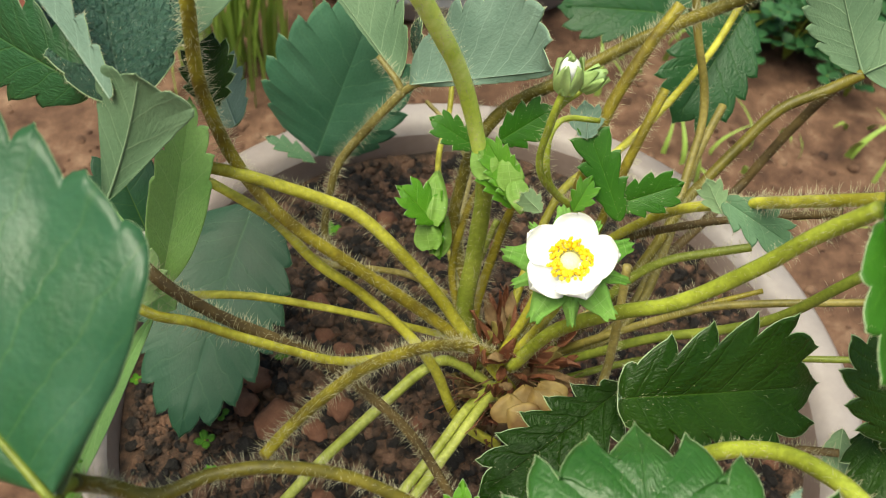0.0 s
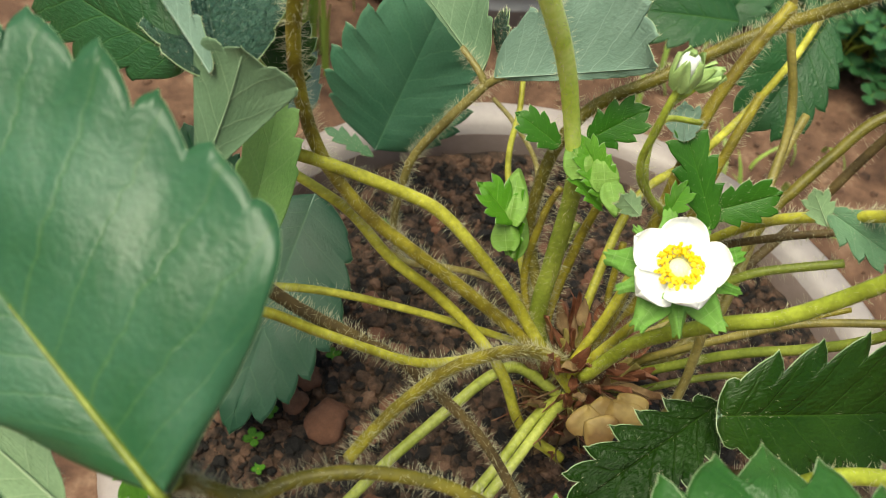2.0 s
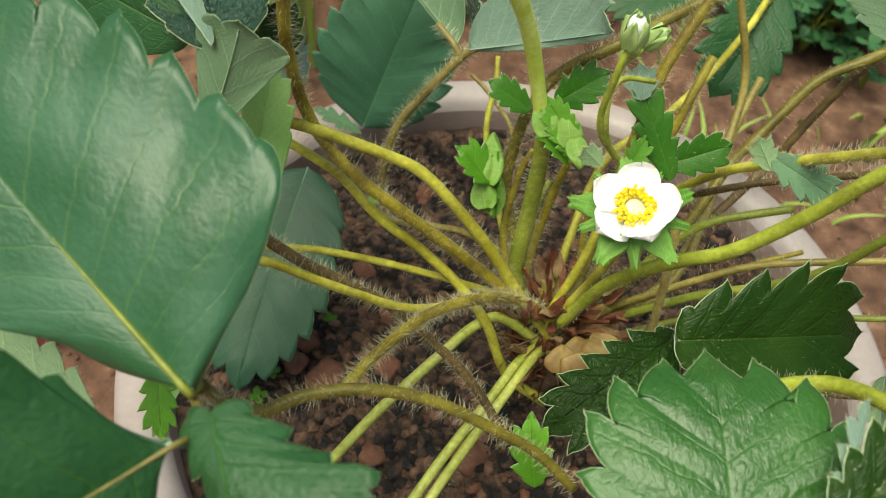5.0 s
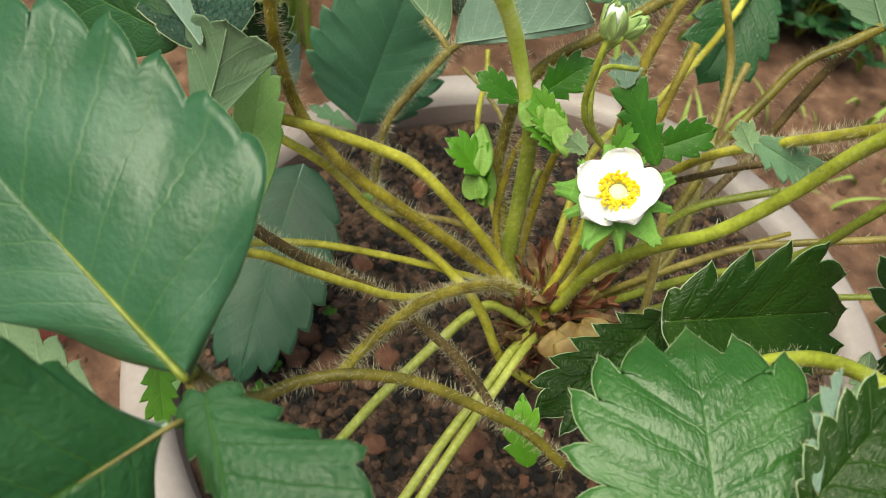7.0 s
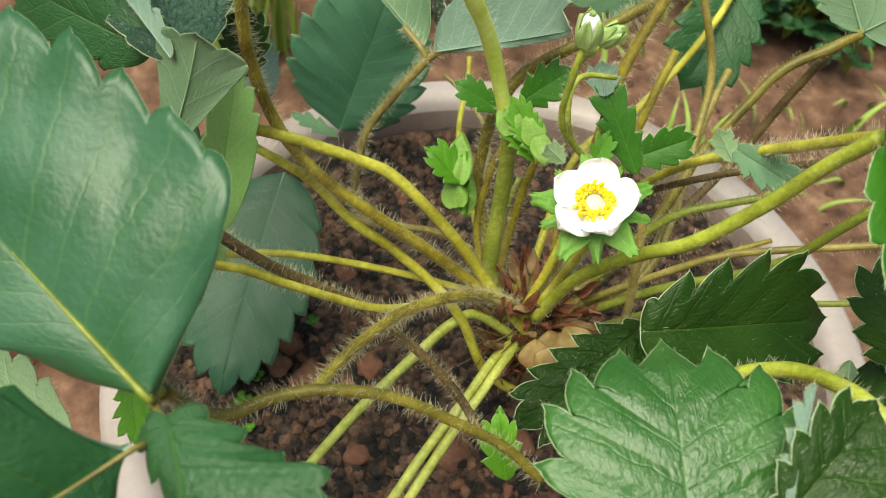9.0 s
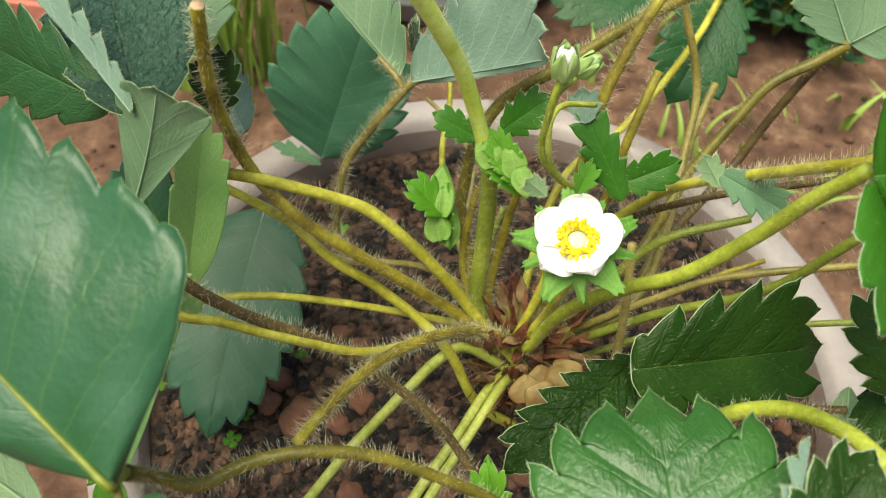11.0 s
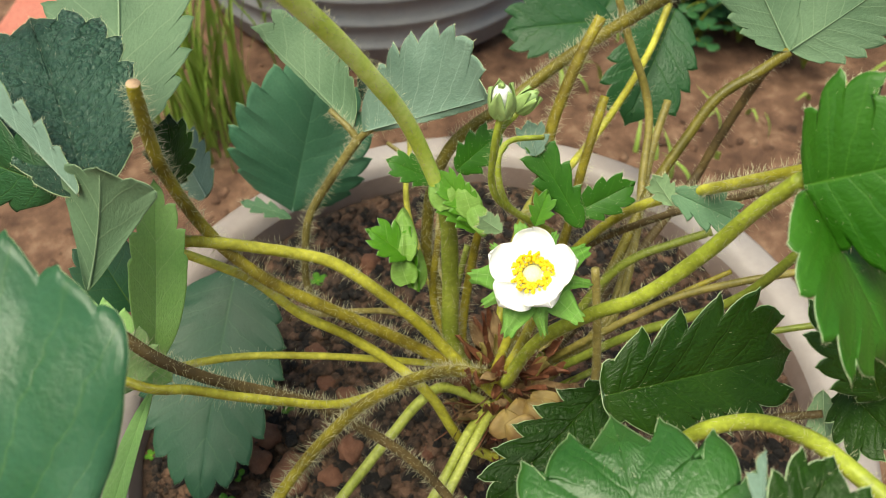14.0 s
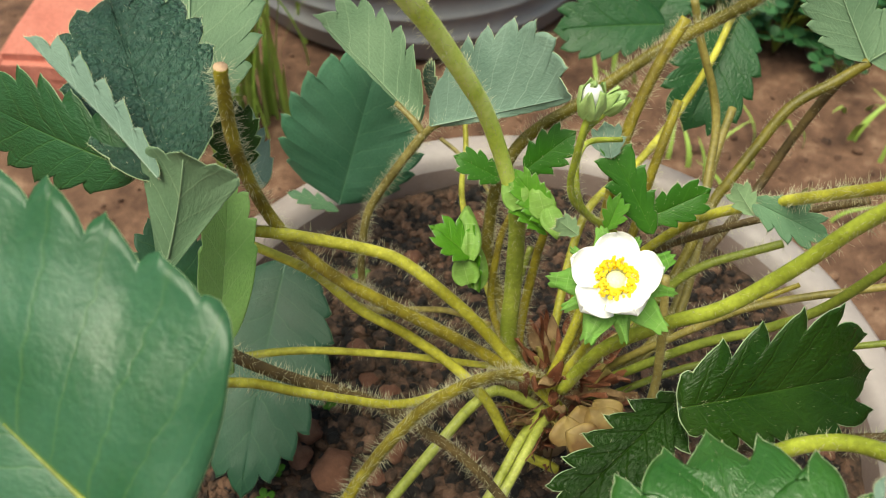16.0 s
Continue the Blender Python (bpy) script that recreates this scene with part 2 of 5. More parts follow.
def plastic(name, clean, stained, rough):
    """Weathered plastic with stains and scuffs."""
    m, tree, shader = material(name)
    xyz = place(tree)
    broad, fine = noise_tex(tree, 18, 5, 0.6, xyz), noise_tex(tree, 260, 3, 0.6, xyz)
    base = ramp(tree, broad.outputs["Fac"], [(0.35, clean), (0.75, stained)])
    tree.links.new(mix(tree, 0.12, base.outputs["Color"], fine.outputs["Fac"], "OVERLAY"), shader.inputs["Base Color"])
    shader.inputs["Roughness"].default_value = rough
    bump(tree, shader, fine.outputs["Fac"], 0.15, 0.0005)
    return m


POT = plastic("pot_plastic", (0.40, 0.345, 0.33), (0.31, 0.25, 0.225), 0.5)
POT_DIRT = plastic("pot_inside_stain", (0.33, 0.245, 0.215), (0.18, 0.115, 0.09), 0.65)
TUB = plastic("tub_plastic", (0.21, 0.215, 0.24), (0.30, 0.295, 0.295), 0.42)


# ---- building helpers ----
def mesh_object(name, verts, faces, materials, indices=None, smooth=True):
    me = bpy.data.meshes.new(name)
    me.from_pydata([tuple(v) for v in verts], [], [tuple(f) for f in faces])
    for m in materials:
        me.materials.append(m)
    if indices is not None:
        me.polygons.foreach_set("material_index", indices)
    if smooth:
        me.polygons.foreach_set("use_smooth", [True] * len(me.polygons))
    me.update()
    return new(name, me)


def under(ob, parent, label=""):
    ob.parent = parent
    return tagged(ob, label=label) if label else ob


def thing(name, label, category, at=(0, 0, 0), group="", kind=""):
    ob = new(name)
    ob.location = at
    ob.empty_display_size = 0.02
    return tagged(ob, label, category, group, kind)


def spline(points, per=9):
    """A smooth line through the points (Catmull-Rom)."""
    p = [Vector(q) for q in points]
    p = [p[0] * 2 - p[1]] + p + [p[-1] * 2 - p[-2]]
    line = []
    for i in range(1, len(p) - 2):
        for k in range(per):
            t = k / per
            a, b, c, d = p[i - 1], p[i], p[i + 1], p[i + 2]
            line.append(0.5 * (2 * b + (c - a) * t + (2 * a - 5 * b + 4 * c - d) * t * t + (3 * b - a - 3 * c + d) * t ** 3))
    return line + [p[-2]]


def frames(line):
    """Tangent and two crosswise directions along a line, without twist."""
    out, side = [], None
    for i, q in enumerate(line):
        t = (line[min(i + 1, len(line) - 1)] - line[max(i - 1, 0)]).normalized()
        side = (side - t * side.dot(t)) if side else t.orthogonal()
        side.normalize()
        out.append((t, side.copy(), t.cross(side)))
    return out


def tube_data(line, radii, sides=10, wobble=0.06, start=0):
    verts, faces = [], []
    fr = frames(line)
    for i, (q, r, (t, a, b)) in enumerate(zip(line, radii, fr)):
        for k in range(sides):
            w = 2 * math.pi * k / sides
            lump = 1 + wobble * noise.noise(Vector((q.x * 160 + math.cos(w), q.y * 160 + math.sin(w), q.z * 160)))
            verts.append(q + (a * math.cos(w) + b * math.sin(w)) * (r * lump))
    for i in range(len(line) - 1):
        for k in range(sides):
            m = (k + 1) % sides
            faces.append((start + i * sides + k, start + i * sides + m, start + (i + 1) * sides + m, start + (i + 1) * sides + k))
    faces.append(tuple(start + k for k in reversed(range(sides))))
    faces.append(tuple(start + (len(line) - 1) * sides + k for k in range(sides)))
    return verts, faces


def hairs_data(line, radii, per_metre, length, rng):
    """Fine tapering hairs that stand off a stalk."""
    verts, faces = [], []
    fr = frames(line)
    for i in range(len(line) - 1):
        span = (line[i + 1] - line[i]).length
        count = int(span * per_metre + rng.random())
        for _ in range(count):
            f, w = rng.random(), rng.random() * 2 * math.pi
            t, a, b = fr[i]
            out = a * math.cos(w) + b * math.sin(w)
            root = line[i].lerp(line[i + 1], f) + out * radii[i] * 0.95
            way = (out + t * rng.uniform(-0.2, 0.7) + Vector((rng.gauss(0, 0.2), rng.gauss(0, 0.2), rng.gauss(0, 0.2)))).normalized()
            far = length * rng.uniform(0.45, 1.15)
            bend = way.orthogonal() * rng.uniform(-0.2, 0.2) * far
            x = way.orthogonal().normalized()
            y = way.cross(x)
            s = len(verts)
            for part_at, thick in ((0.0, 0.000052), (0.55, 0.000036)):
                c = root + way * far * part_at + bend * part_at ** 2
                for k in range(3):
                    verts.append(c + (x * math.cos(2.094 * k) + y * math.sin(2.094 * k)) * thick)
            verts.append(root + way * far + bend)
            for k in range(3):
                m = (k + 1) % 3
                faces.append((s + k, s + m, s + 3 + m, s + 3 + k))
                faces.append((s + 3 + k, s + 3 + m, s + 6))
    return verts, faces


def stalk(parent, name, colour, r0, r1, hair, points, rng, cut=False):
    line = spline(points)
    n = len(line) - 1
    radii = [r0 + (r1 - r0) * i / n for i in range(n + 1)]
    verts, faces = tube_data(line, radii)
    ob = under(mesh_object(name, verts, faces, [SKINS[colour], CUT], [0] * (len(faces) - 1) + [1 if cut else 0]), parent)
    if hair > 0:
        hv, hf = hairs_data(line, radii, 9500 * hair, 0.0036 if hair >= 0.6 else 0.0026, rng)
        if hv:
            under(mesh_object("hairs", hv, hf, [HAIR]), ob, "fine pale hairs")
    return ob


# leaf blades that differ from the common egg shape: the margin of the edge's half and of the other half, as shares of
# the length across and along, then where the teeth begin and how bold they are
FORMS = {
    "lopsided": ([(0.10, 0.03), (0.33, 0.11), (0.43, 0.18), (0.445, 0.28), (0.425, 0.40), (0.41, 0.55), (0.38, 0.68), (0.32, 0.82), (0.22, 0.93), (0.10, 0.985)],
                 [(0.04, 0.06), (0.095, 0.15), (0.13, 0.25), (0.20, 0.36), (0.25, 0.46), (0.275, 0.56), (0.29, 0.68), (0.27, 0.81), (0.19, 0.92), (0.09, 0.985)], 0.30, 0.31),
    "blunt": ([(0.10, 0.00), (0.20, 0.07), (0.27, 0.25), (0.33, 0.50), (0.36, 0.74), (0.31, 0.92), (0.14, 1.00)],
              [(0.09, 0.00), (0.18, 0.08), (0.26, 0.28), (0.30, 0.52), (0.31, 0.76), (0.26, 0.93), (0.12, 1.00)], 0.06, 0.50),
    "skewed": ([(0.10, -0.03), (0.18, 0.05), (0.30, 0.20), (0.40, 0.33), (0.56, 0.44), (0.62, 0.56), (0.55, 0.75), (0.30, 0.92)],
               [(0.08, -0.06), (0.15, 0.00), (0.17, 0.08), (0.15, 0.20), (0.11, 0.36), (0.10, 0.60), (0.08, 0.80), (0.04, 0.95)], 0.0, 0.32),
    "long": ([(0.06, 0.06), (0.14, 0.22), (0.19, 0.45), (0.19, 0.66), (0.14, 0.84), (0.06, 0.96)],
             [(0.06, 0.06), (0.14, 0.22), (0.19, 0.45), (0.19, 0.66), (0.14, 0.84), (0.06, 0.96)], 0.55, 0.30),
    "ovate": ([(0.12, 0.03), (0.27, 0.14), (0.36, 0.33), (0.37, 0.52), (0.31, 0.72), (0.20, 0.88), (0.08, 0.97)],
              [(0.12, 0.03), (0.29, 0.12), (0.40, 0.30), (0.42, 0.50), (0.36, 0.70), (0.23, 0.87), (0.09, 0.97)], 0.16, 0.34),
    "dome": ([(0.14, 0.00), (0.32, 0.07), (0.48, 0.24), (0.56, 0.46), (0.54, 0.68), (0.42, 0.86), (0.20, 0.97)],
             [(0.14, 0.00), (0.32, 0.07), (0.48, 0.24), (0.56, 0.46), (0.54, 0.68), (0.42, 0.86), (0.20, 0.97)], 0.12, 0.52),
    "smooth": ([(0.05, 0.06), (0.11, 0.22), (0.15, 0.45), (0.15, 0.66), (0.11, 0.84), (0.05, 0.96)],
               [(0.05, 0.06), (0.11, 0.22), (0.15, 0.45), (0.15, 0.66), (0.11, 0.84), (0.05, 0.96)], 0.80, 0.15),
    "cup": ([(0.05, 0.08), (0.14, 0.30), (0.24, 0.55), (0.34, 0.78), (0.36, 0.92), (0.20, 0.96)],
            [(0.06, 0.08), (0.17, 0.30), (0.28, 0.52), (0.36, 0.72), (0.34, 0.90), (0.18, 0.95)], 0.45, 0.14),
    "wide": ([(0.015, 0.03), (0.07, 0.07), (0.15, 0.11), (0.27, 0.15), (0.40, 0.23), (0.48, 0.36), (0.50, 0.52), (0.44, 0.72), (0.28, 0.90)],
             [(0.02, 0.06), (0.07, 0.085), (0.14, 0.115), (0.24, 0.16), (0.36, 0.25), (0.44, 0.40), (0.45, 0.58), (0.37, 0.78), (0.20, 0.93)], 0.12, 0.40),
}


def leaflet(parent, name, face, base, tip, edge, wl, wr, fold, curl, teeth, turned, rng, lower=None, form=None):
    """One toothed leaflet from its base to its tip; edge is a point of its margin. turned: -1 where the upper face looks the other way."""
    b, axis = Vector(base), Vector(tip) - Vector(base)
    size = axis.length
    v = axis / size
    s = Vector(edge) - b
    s -= v * s.dot(v)
    wide = s.length
    x = s / wide
    n = x.cross(v) * turned
    steps = [0.0, 0.02, 0.06, 0.14, 0.26, 0.40, 0.55, 0.70, 0.83, 0.93, 1.0]
    phases = (0.0, 0.04, 0.13, 0.26, 0.40, 0.54, 0.63, 0.67, 0.70, 0.73, 0.79, 0.88, 0.96)
    marks = [i + f for i in range(teeth) for f in phases] + [teeth + f for f in phases if f <= 0.701]
    rows, cols = len(marks) - 1, len(steps) - 1
    quilt = {"leaf_front": 0.020, "leaf_gloss": 0.035, "leaf_rugose": 0.012, "leaf_dark": 0.022, "leaf_blue": 0.003}.get(face, 0.009) * (0.35 if form == "ovate" else 1.0)
    fringe = 0.00020 if face in ("leaf_front", "leaf_gloss", "leaf_rugose", "leaf_dark") else 0.00006
    seed = Vector((rng.uniform(0, 50), rng.uniform(0, 50), 0))
    top, along_, across_, index = [], [], [], {}
    c = curl if abs(curl) > 1e-3 else 1e-3
    bold = {"leaf_front": 0.62, "leaf_gloss": 0.58, "leaf_dark": 0.44, "leaf_rugose": 0.34, "leaf_young": 0.5, "leaf_blue": 0.36}.get(face, 0.40)
    taper = 0.6 if face in ("leaf_shade", "leaf_young", "leaf_light", "leaf_grey") else 0.1
    if face == "leaf_blue":
        taper = 1.1
    first = 0.06 if face in ("leaf_dark", "leaf_gloss") else 0.16

    margins = {}
    if form:
        first, bold = FORMS[form][2:]
        for half, line in zip((1, -1), FORMS[form]):
            margins[half] = [Vector((q.x, q.y)) for q in spline([(0, 0, 0)] + [(u, w, 0) for u, w in line] + [(0, 1, 0)], 20)]

    def outline(phi, share):
        """The untoothed margin of one half."""
        if form:
            line = margins[half]
            at = min(1.0, max(0.0, phi)) * (len(line) - 1)
            i = min(int(at), len(line) - 2)
            q = line[i].lerp(line[i + 1], at - i)
            return Vector((max(0.0, q.x) * size * share, q.y * size))
        th = min(1.0, max(0.0, phi)) * math.pi
        return Vector((wide * share * math.sin(th) ** (0.66 + taper * (1 - min(1.0, phi)) ** 4) * ((1.48 - 0.90 * phi) if face == "leaf_blue" else (0.80 + 0.30 * phi)), size * (0.5 - 0.5 * math.cos(th)) ** 0.86))

    for half, share in ((1, wr), (-1, wl)):
        way = [0.0]
        for q in range(200):
            way.append(way[-1] + (outline((q + 1) / 200, share) - outline(q / 200, share)).length)

        def at_share(part_of):
            goal, q = part_of * way[-1], 0
            while q < 199 and way[q + 1] < goal:
                q += 1
            return (q + min(1.0, (goal - way[q]) / max(1e-9, way[q + 1] - way[q]))) / 200

        for j, g in enumerate(marks):
            i, f = int(g + 1e-6), g - int(g + 1e-6)
            slip = 0.16 * noise.noise(seed + Vector((g * 0.9, half * 5.0, 2.0))) * math.sin(math.pi * g / marks[-1])
            run = min(1.0, max(0.0, (g + slip) / marks[-1]))
            phi = at_share(run)
            o = outline(phi, share)
            lead = outline(min(1.0, phi + 0.02), share) - outline(max(0.0, phi - 0.02), share)
            lead = lead.normalized() if lead.length > 1e-9 else Vector((0, 1))
            if run > 0.95:
                lead = lead.lerp(Vector((0, 1)), (run - 0.95) / 0.05).normalized()
            side_ = Vector((lead.y, -lead.x)) if run < 0.995 else Vector((0, 1))
            lobe = math.sin(math.pi / 2 * min(1.0, f / 0.70)) ** 0.75 if f <= 0.70 else max(0.0, math.cos(math.pi / 2 * (f - 0.70) / 0.30)) ** 0.8
            lobe += 0.20 * max(0.0, 1 - abs(f - 0.70) / 0.07)
            amp = (0.08 if share < 0.2 else 1.0) * min(1.0, max(0.0, (run - first) * 5)) * (1 + 0.30 * noise.noise(seed + Vector((i * 3.7, half, 0))))
            tall = bold * way[-1] / marks[-1] * amp
            tooth = side_ * (tall * (lobe - 0.65)) + (lead * 0.35 + Vector((0, 0.15))) * (tall * (lobe - 0.5))
            ou, ov = o.x, o.y
            mv = size * 0.96 * run ** 1.8
            for k, a in enumerate(steps):
                if k == 0 and half == -1:
                    index[half, j, k] = index[1, j, 0]
                    continue
                u, w = ou * a, mv + (ov - mv) * a ** 0.9
                u, w = max(0.0, u + tooth.x * a ** 4), w + tooth.y * a ** 4
                if j == rows:
                    u = 0.0
                rise = u * math.sin(fold) - (0.04 if face == "leaf_blue" else 0.10) * wide * a * a * share
                rise += quilt * wide * (abs(math.sin(math.pi * (f - 0.70))) - 0.5) * math.sin(math.pi * min(1, a * 1.1)) * min(1.0, amp)
                rise -= (0.012 if face == "leaf_blue" else 0.05) * wide * a ** 4 * (lobe - 0.6) * min(1.0, amp)
                rise += (0.11 if form == "lopsided" else 0.09) * wide * a * noise.noise(seed + Vector((u * half * 45, w * 45, 0)))
                rise += 0.02 * wide * a * noise.noise(seed + Vector((u * half * 160, w * 160, 7)))
                rise -= (0.004 if form else 0.012) * wide * max(0.0, 1 - a * 9)
                bend = c / 2 - c * w / size
                far = size / c * (math.sin(c / 2) - math.sin(bend))
                lift = size / c * (math.cos(bend) - math.cos(c / 2))
                index[half, j, k] = len(top)
                top.append(b + v * far + x * (half * u * math.cos(fold)) + n * (lift + rise))
                along_.append(g)
                across_.append(a)
    count = len(top)
    thick = 0.00035
    verts = [p + n * thick / 2 for p in top] + [p - n * thick / 2 for p in top]
    faces, mats = [], []
    for half in (1, -1):
        for j in range(rows):
            for k in range(cols):
                q = [index[half, j, k], index[half, j, k + 1], index[half, j + 1, k + 1], index[half, j + 1, k]]
                if half * turned < 0:
                    q.reverse()
                faces += [tuple(q), (q[0] + count, q[3] + count, q[2] + count, q[1] + count)]
                mats += [0, 1]
            q = [index[half, j, cols], index[half, j + 1, cols]]
            faces.append((q[0], q[0] + count, q[1] + count, q[1]) if half * turned > 0 else (q[1], q[1] + count, q[0] + count, q[0]))
            mats.append(2)
    ob = mesh_object(name, verts, faces, [FACES[face], lower or UNDER, MARGIN], mats)
    for key, values in (("along", along_), ("across", across_)):
        layer = ob.data.attributes.new(key, "FLOAT", "POINT")
        layer.data.foreach_set("value", values + values)
    under(ob, parent)
    mid = [top[index[1, j, 0]] - n * 0.0005 for j in range(0, rows + 1, 6)]
    thin = [(0.00018 if min(wl, wr) < 0.2 else 0.00055) * (1 - 0.8 * i / len(mid)) * min(1.6, size / 0.045) for i in range(len(mid))]
    mv_, mf_ = tube_data(mid, thin, 6, 0.0)
    under(mesh_object("midrib", mv_, mf_, [lower or UNDER]), ob)
    rim = [top[index[h, j, cols]] for h, js in ((1, range(0, rows + 1)), (-1, range(rows, -1, -1))) for j in js]
    ev, ef = tube_data(rim, [fringe] * len(rim), 4, 0.0)
    under(mesh_object("margin", ev, ef, [MARGIN]), ob, "pale hairy leaf margin")
    if face in ("leaf_dark", "leaf_gloss", "leaf_rugose", "leaf_front", "leaf_green", "leaf_grey", "leaf_pale"):
        hv, hf = [], []
        middle = b + axis * 0.5
        for i in range(len(rim) - 1):
            for _ in range(2 if rng.random() < 0.5 else 1):
                root = rim[i].lerp(rim[i + 1], rng.random())
                out = (root - middle).normalized() + v * 0.5 + Vector((rng.gauss(0, 0.25), rng.gauss(0, 0.25), rng.gauss(0, 0.25)))
                far = rng.uniform(0.0006, 0.0017)
                z = len(hv)
                t1 = out.orthogonal().normalized() * 0.00005
                t2 = out.cross(t1).normalized() * 0.00005
                hv += [root + t1, root - t1 * 0.5 + t2, root - t1 * 0.5 - t2, root + out.normalized() * far]
                hf += [(z, z + 1, z + 3), (z + 1, z + 2, z + 3), (z + 2, z, z + 3)]
        for _ in range(130 if face in ("leaf_dark", "leaf_gloss", "leaf_front", "leaf_rugose") else 60):
            root = top[rng.randrange(len(top))] + n * (thick / 2)
            out = n * 0.8 + v * 0.6 + Vector((rng.gauss(0, 0.4), rng.gauss(0, 0.4), rng.gauss(0, 0.4)))
            z = len(hv)
            t1 = out.orthogonal().normalized() * 0.00003
            t2 = out.cross(t1).normalized() * 0.00003
            hv += [root + t1, root - t1 * 0.5 + t2, root - t1 * 0.5 - t2, root + out.normalized() * rng.uniform(0.0006, 0.0014)]
            hf += [(z, z + 1, z + 3), (z + 1, z + 2, z + 3), (z + 2, z, z + 3)]
        under(mesh_object("hairs", hv, hf, [HAIR]), ob, "fine pale hairs")
    return ob


def rocks(count, where, size, rng, flat=0.8):
    """Many small angular clumps as one set of vertices and faces. where(rng) gives a resting place."""
    phi = (1 + 5 ** 0.5) / 2
    ico = [Vector(q).normalized() for q in ((-1, phi, 0), (1, phi, 0), (-1, -phi, 0), (1, -phi, 0), (0, -1, phi), (0, 1, phi), (0, -1, -phi), (0, 1, -phi), (phi, 0, -1), (phi, 0, 1), (-phi, 0, -1), (-phi, 0, 1))]
    tris = [(0, 11, 5), (0, 5, 1), (0, 1, 7), (0, 7, 10), (0, 10, 11), (1, 5, 9), (5, 11, 4), (11, 10, 2), (10, 7, 6), (7, 1, 8), (3, 9, 4), (3, 4, 2), (3, 2, 6), (3, 6, 8), (3, 8, 9), (4, 9, 5), (2, 4, 11), (6, 2, 10), (8, 6, 7), (9, 8, 1)]
    verts, faces = [], []
    for _ in range(count):
        at = where(rng)
        r = size(rng)
        turn = Euler((rng.random() * 6.28, rng.random() * 6.28, rng.random() * 6.28)).to_matrix()
        scale = Vector((rng.uniform(0.7, 1.3), rng.uniform(0.7, 1.3), rng.uniform(0.7, 1.2)))
        s = len(verts)
        for q in ico:
            p = turn @ Vector((q.x * scale.x, q.y * scale.y, q.z * scale.z)) * (r * rng.uniform(0.75, 1.15))
            verts.append(Vector(at) + Vector((p.x, p.y, p.z * flat)))
        faces += [(s + i, s + j, s + k) for i, j, k in tris]
    return verts, faces


# ---- ground and pot ----
def ground_height(x, y):
    near = max(0.0, 1 - math.hypot(x - 0.1, y - 0.4) / 3.0)
    return near * (0.016 * noise.noise(Vector((x * 6, y * 6, 3))) + 0.008 * noise.noise(Vector((x * 25, y * 25, 1)))) - 0.004


def build_ground():
    n = 130
    steps = [math.copysign(abs(i / n) ** 3.2 * 400 + abs(i / n) * 1.6, i) for i in range(-n, n + 1)]
    m = len(steps)
    verts = [(x + 0.1, y + 0.4, ground_height(x + 0.1, y + 0.4)) for y in steps for x in steps]
    faces = [(j * m + i, j * m + i + 1, (j + 1) * m + i + 1, (j + 1) * m + i) for j in range(m - 1) for i in range(m - 1)]
    tagged(mesh_object("ground", verts, faces, [GROUND]), "bare reddish-brown garden earth with crumbs", "ground", kind="structure")
    rng = random.Random(5)

    def spot(r):
        x, y = r.uniform(-0.7, 1.1), r.uniform(-0.1, 1.5)
        return x, y, ground_height(x, y)

    v, f = rocks(11000, spot, lambda r: 0.0010 + 0.0055 * r.random() ** 6, rng, 0.6)
    tagged(mesh_object("earth_crumbs", v, f, [GROUND]), "loose reddish crumbs of earth on the ground", "earth", kind="stuff")


def lathe(profile, sides=96):
    verts = [(r * math.cos(2 * math.pi * k / sides), r * math.sin(2 * math.pi * k / sides), z) for r, z in profile for k in range(sides)]
    faces = [(i * sides + k, i * sides + (k + 1) % sides, (i + 1) * sides + (k + 1) % sides, (i + 1) * sides + k) for i in range(len(profile) - 1) for k in range(sides)]
    return verts, faces


RIM_Z, RIM_OUT, RIM_IN = 0.250, 0.1655, 0.1465


def build_pot():
    pot = thing("plant_pot", "round beige plastic pot with a wide rim on earth", "pot")
    outer = [(0.0, 0.002), (0.108, 0.002), (0.112, 0.006), (0.146, 0.205), (0.149, 0.214), (0.163, 0.216), (0.1655, 0.220), (0.1660, 0.240), (0.1645, 0.247), (0.161, RIM_Z), (0.152, RIM_Z), (0.1475, 0.2475), (0.1455, 0.243)]
    v, f = lathe(outer)
    under(mesh_object("wall", v, f, [POT]), pot, "beige outer wall and rim")
    inner = [(0.1455, 0.243), (0.1440, 0.235), (0.1425, 0.205), (0.112, 0.02), (0.0, 0.02)]
    v, f = lathe(inner)
    under(mesh_object("inside", v, f, [POT_DIRT]), pot, "soil-stained inner wall")


def soil_height(x, y):
    mound = 0.020 * math.exp(-((x - 0.005) ** 2 + (y + 0.0) ** 2) / 0.0022)
    return 0.231 + mound + 0.004 * noise.noise(Vector((x * 28, y * 28, 0))) + 0.0022 * noise.noise(Vector((x * 110, y * 110, 5)))


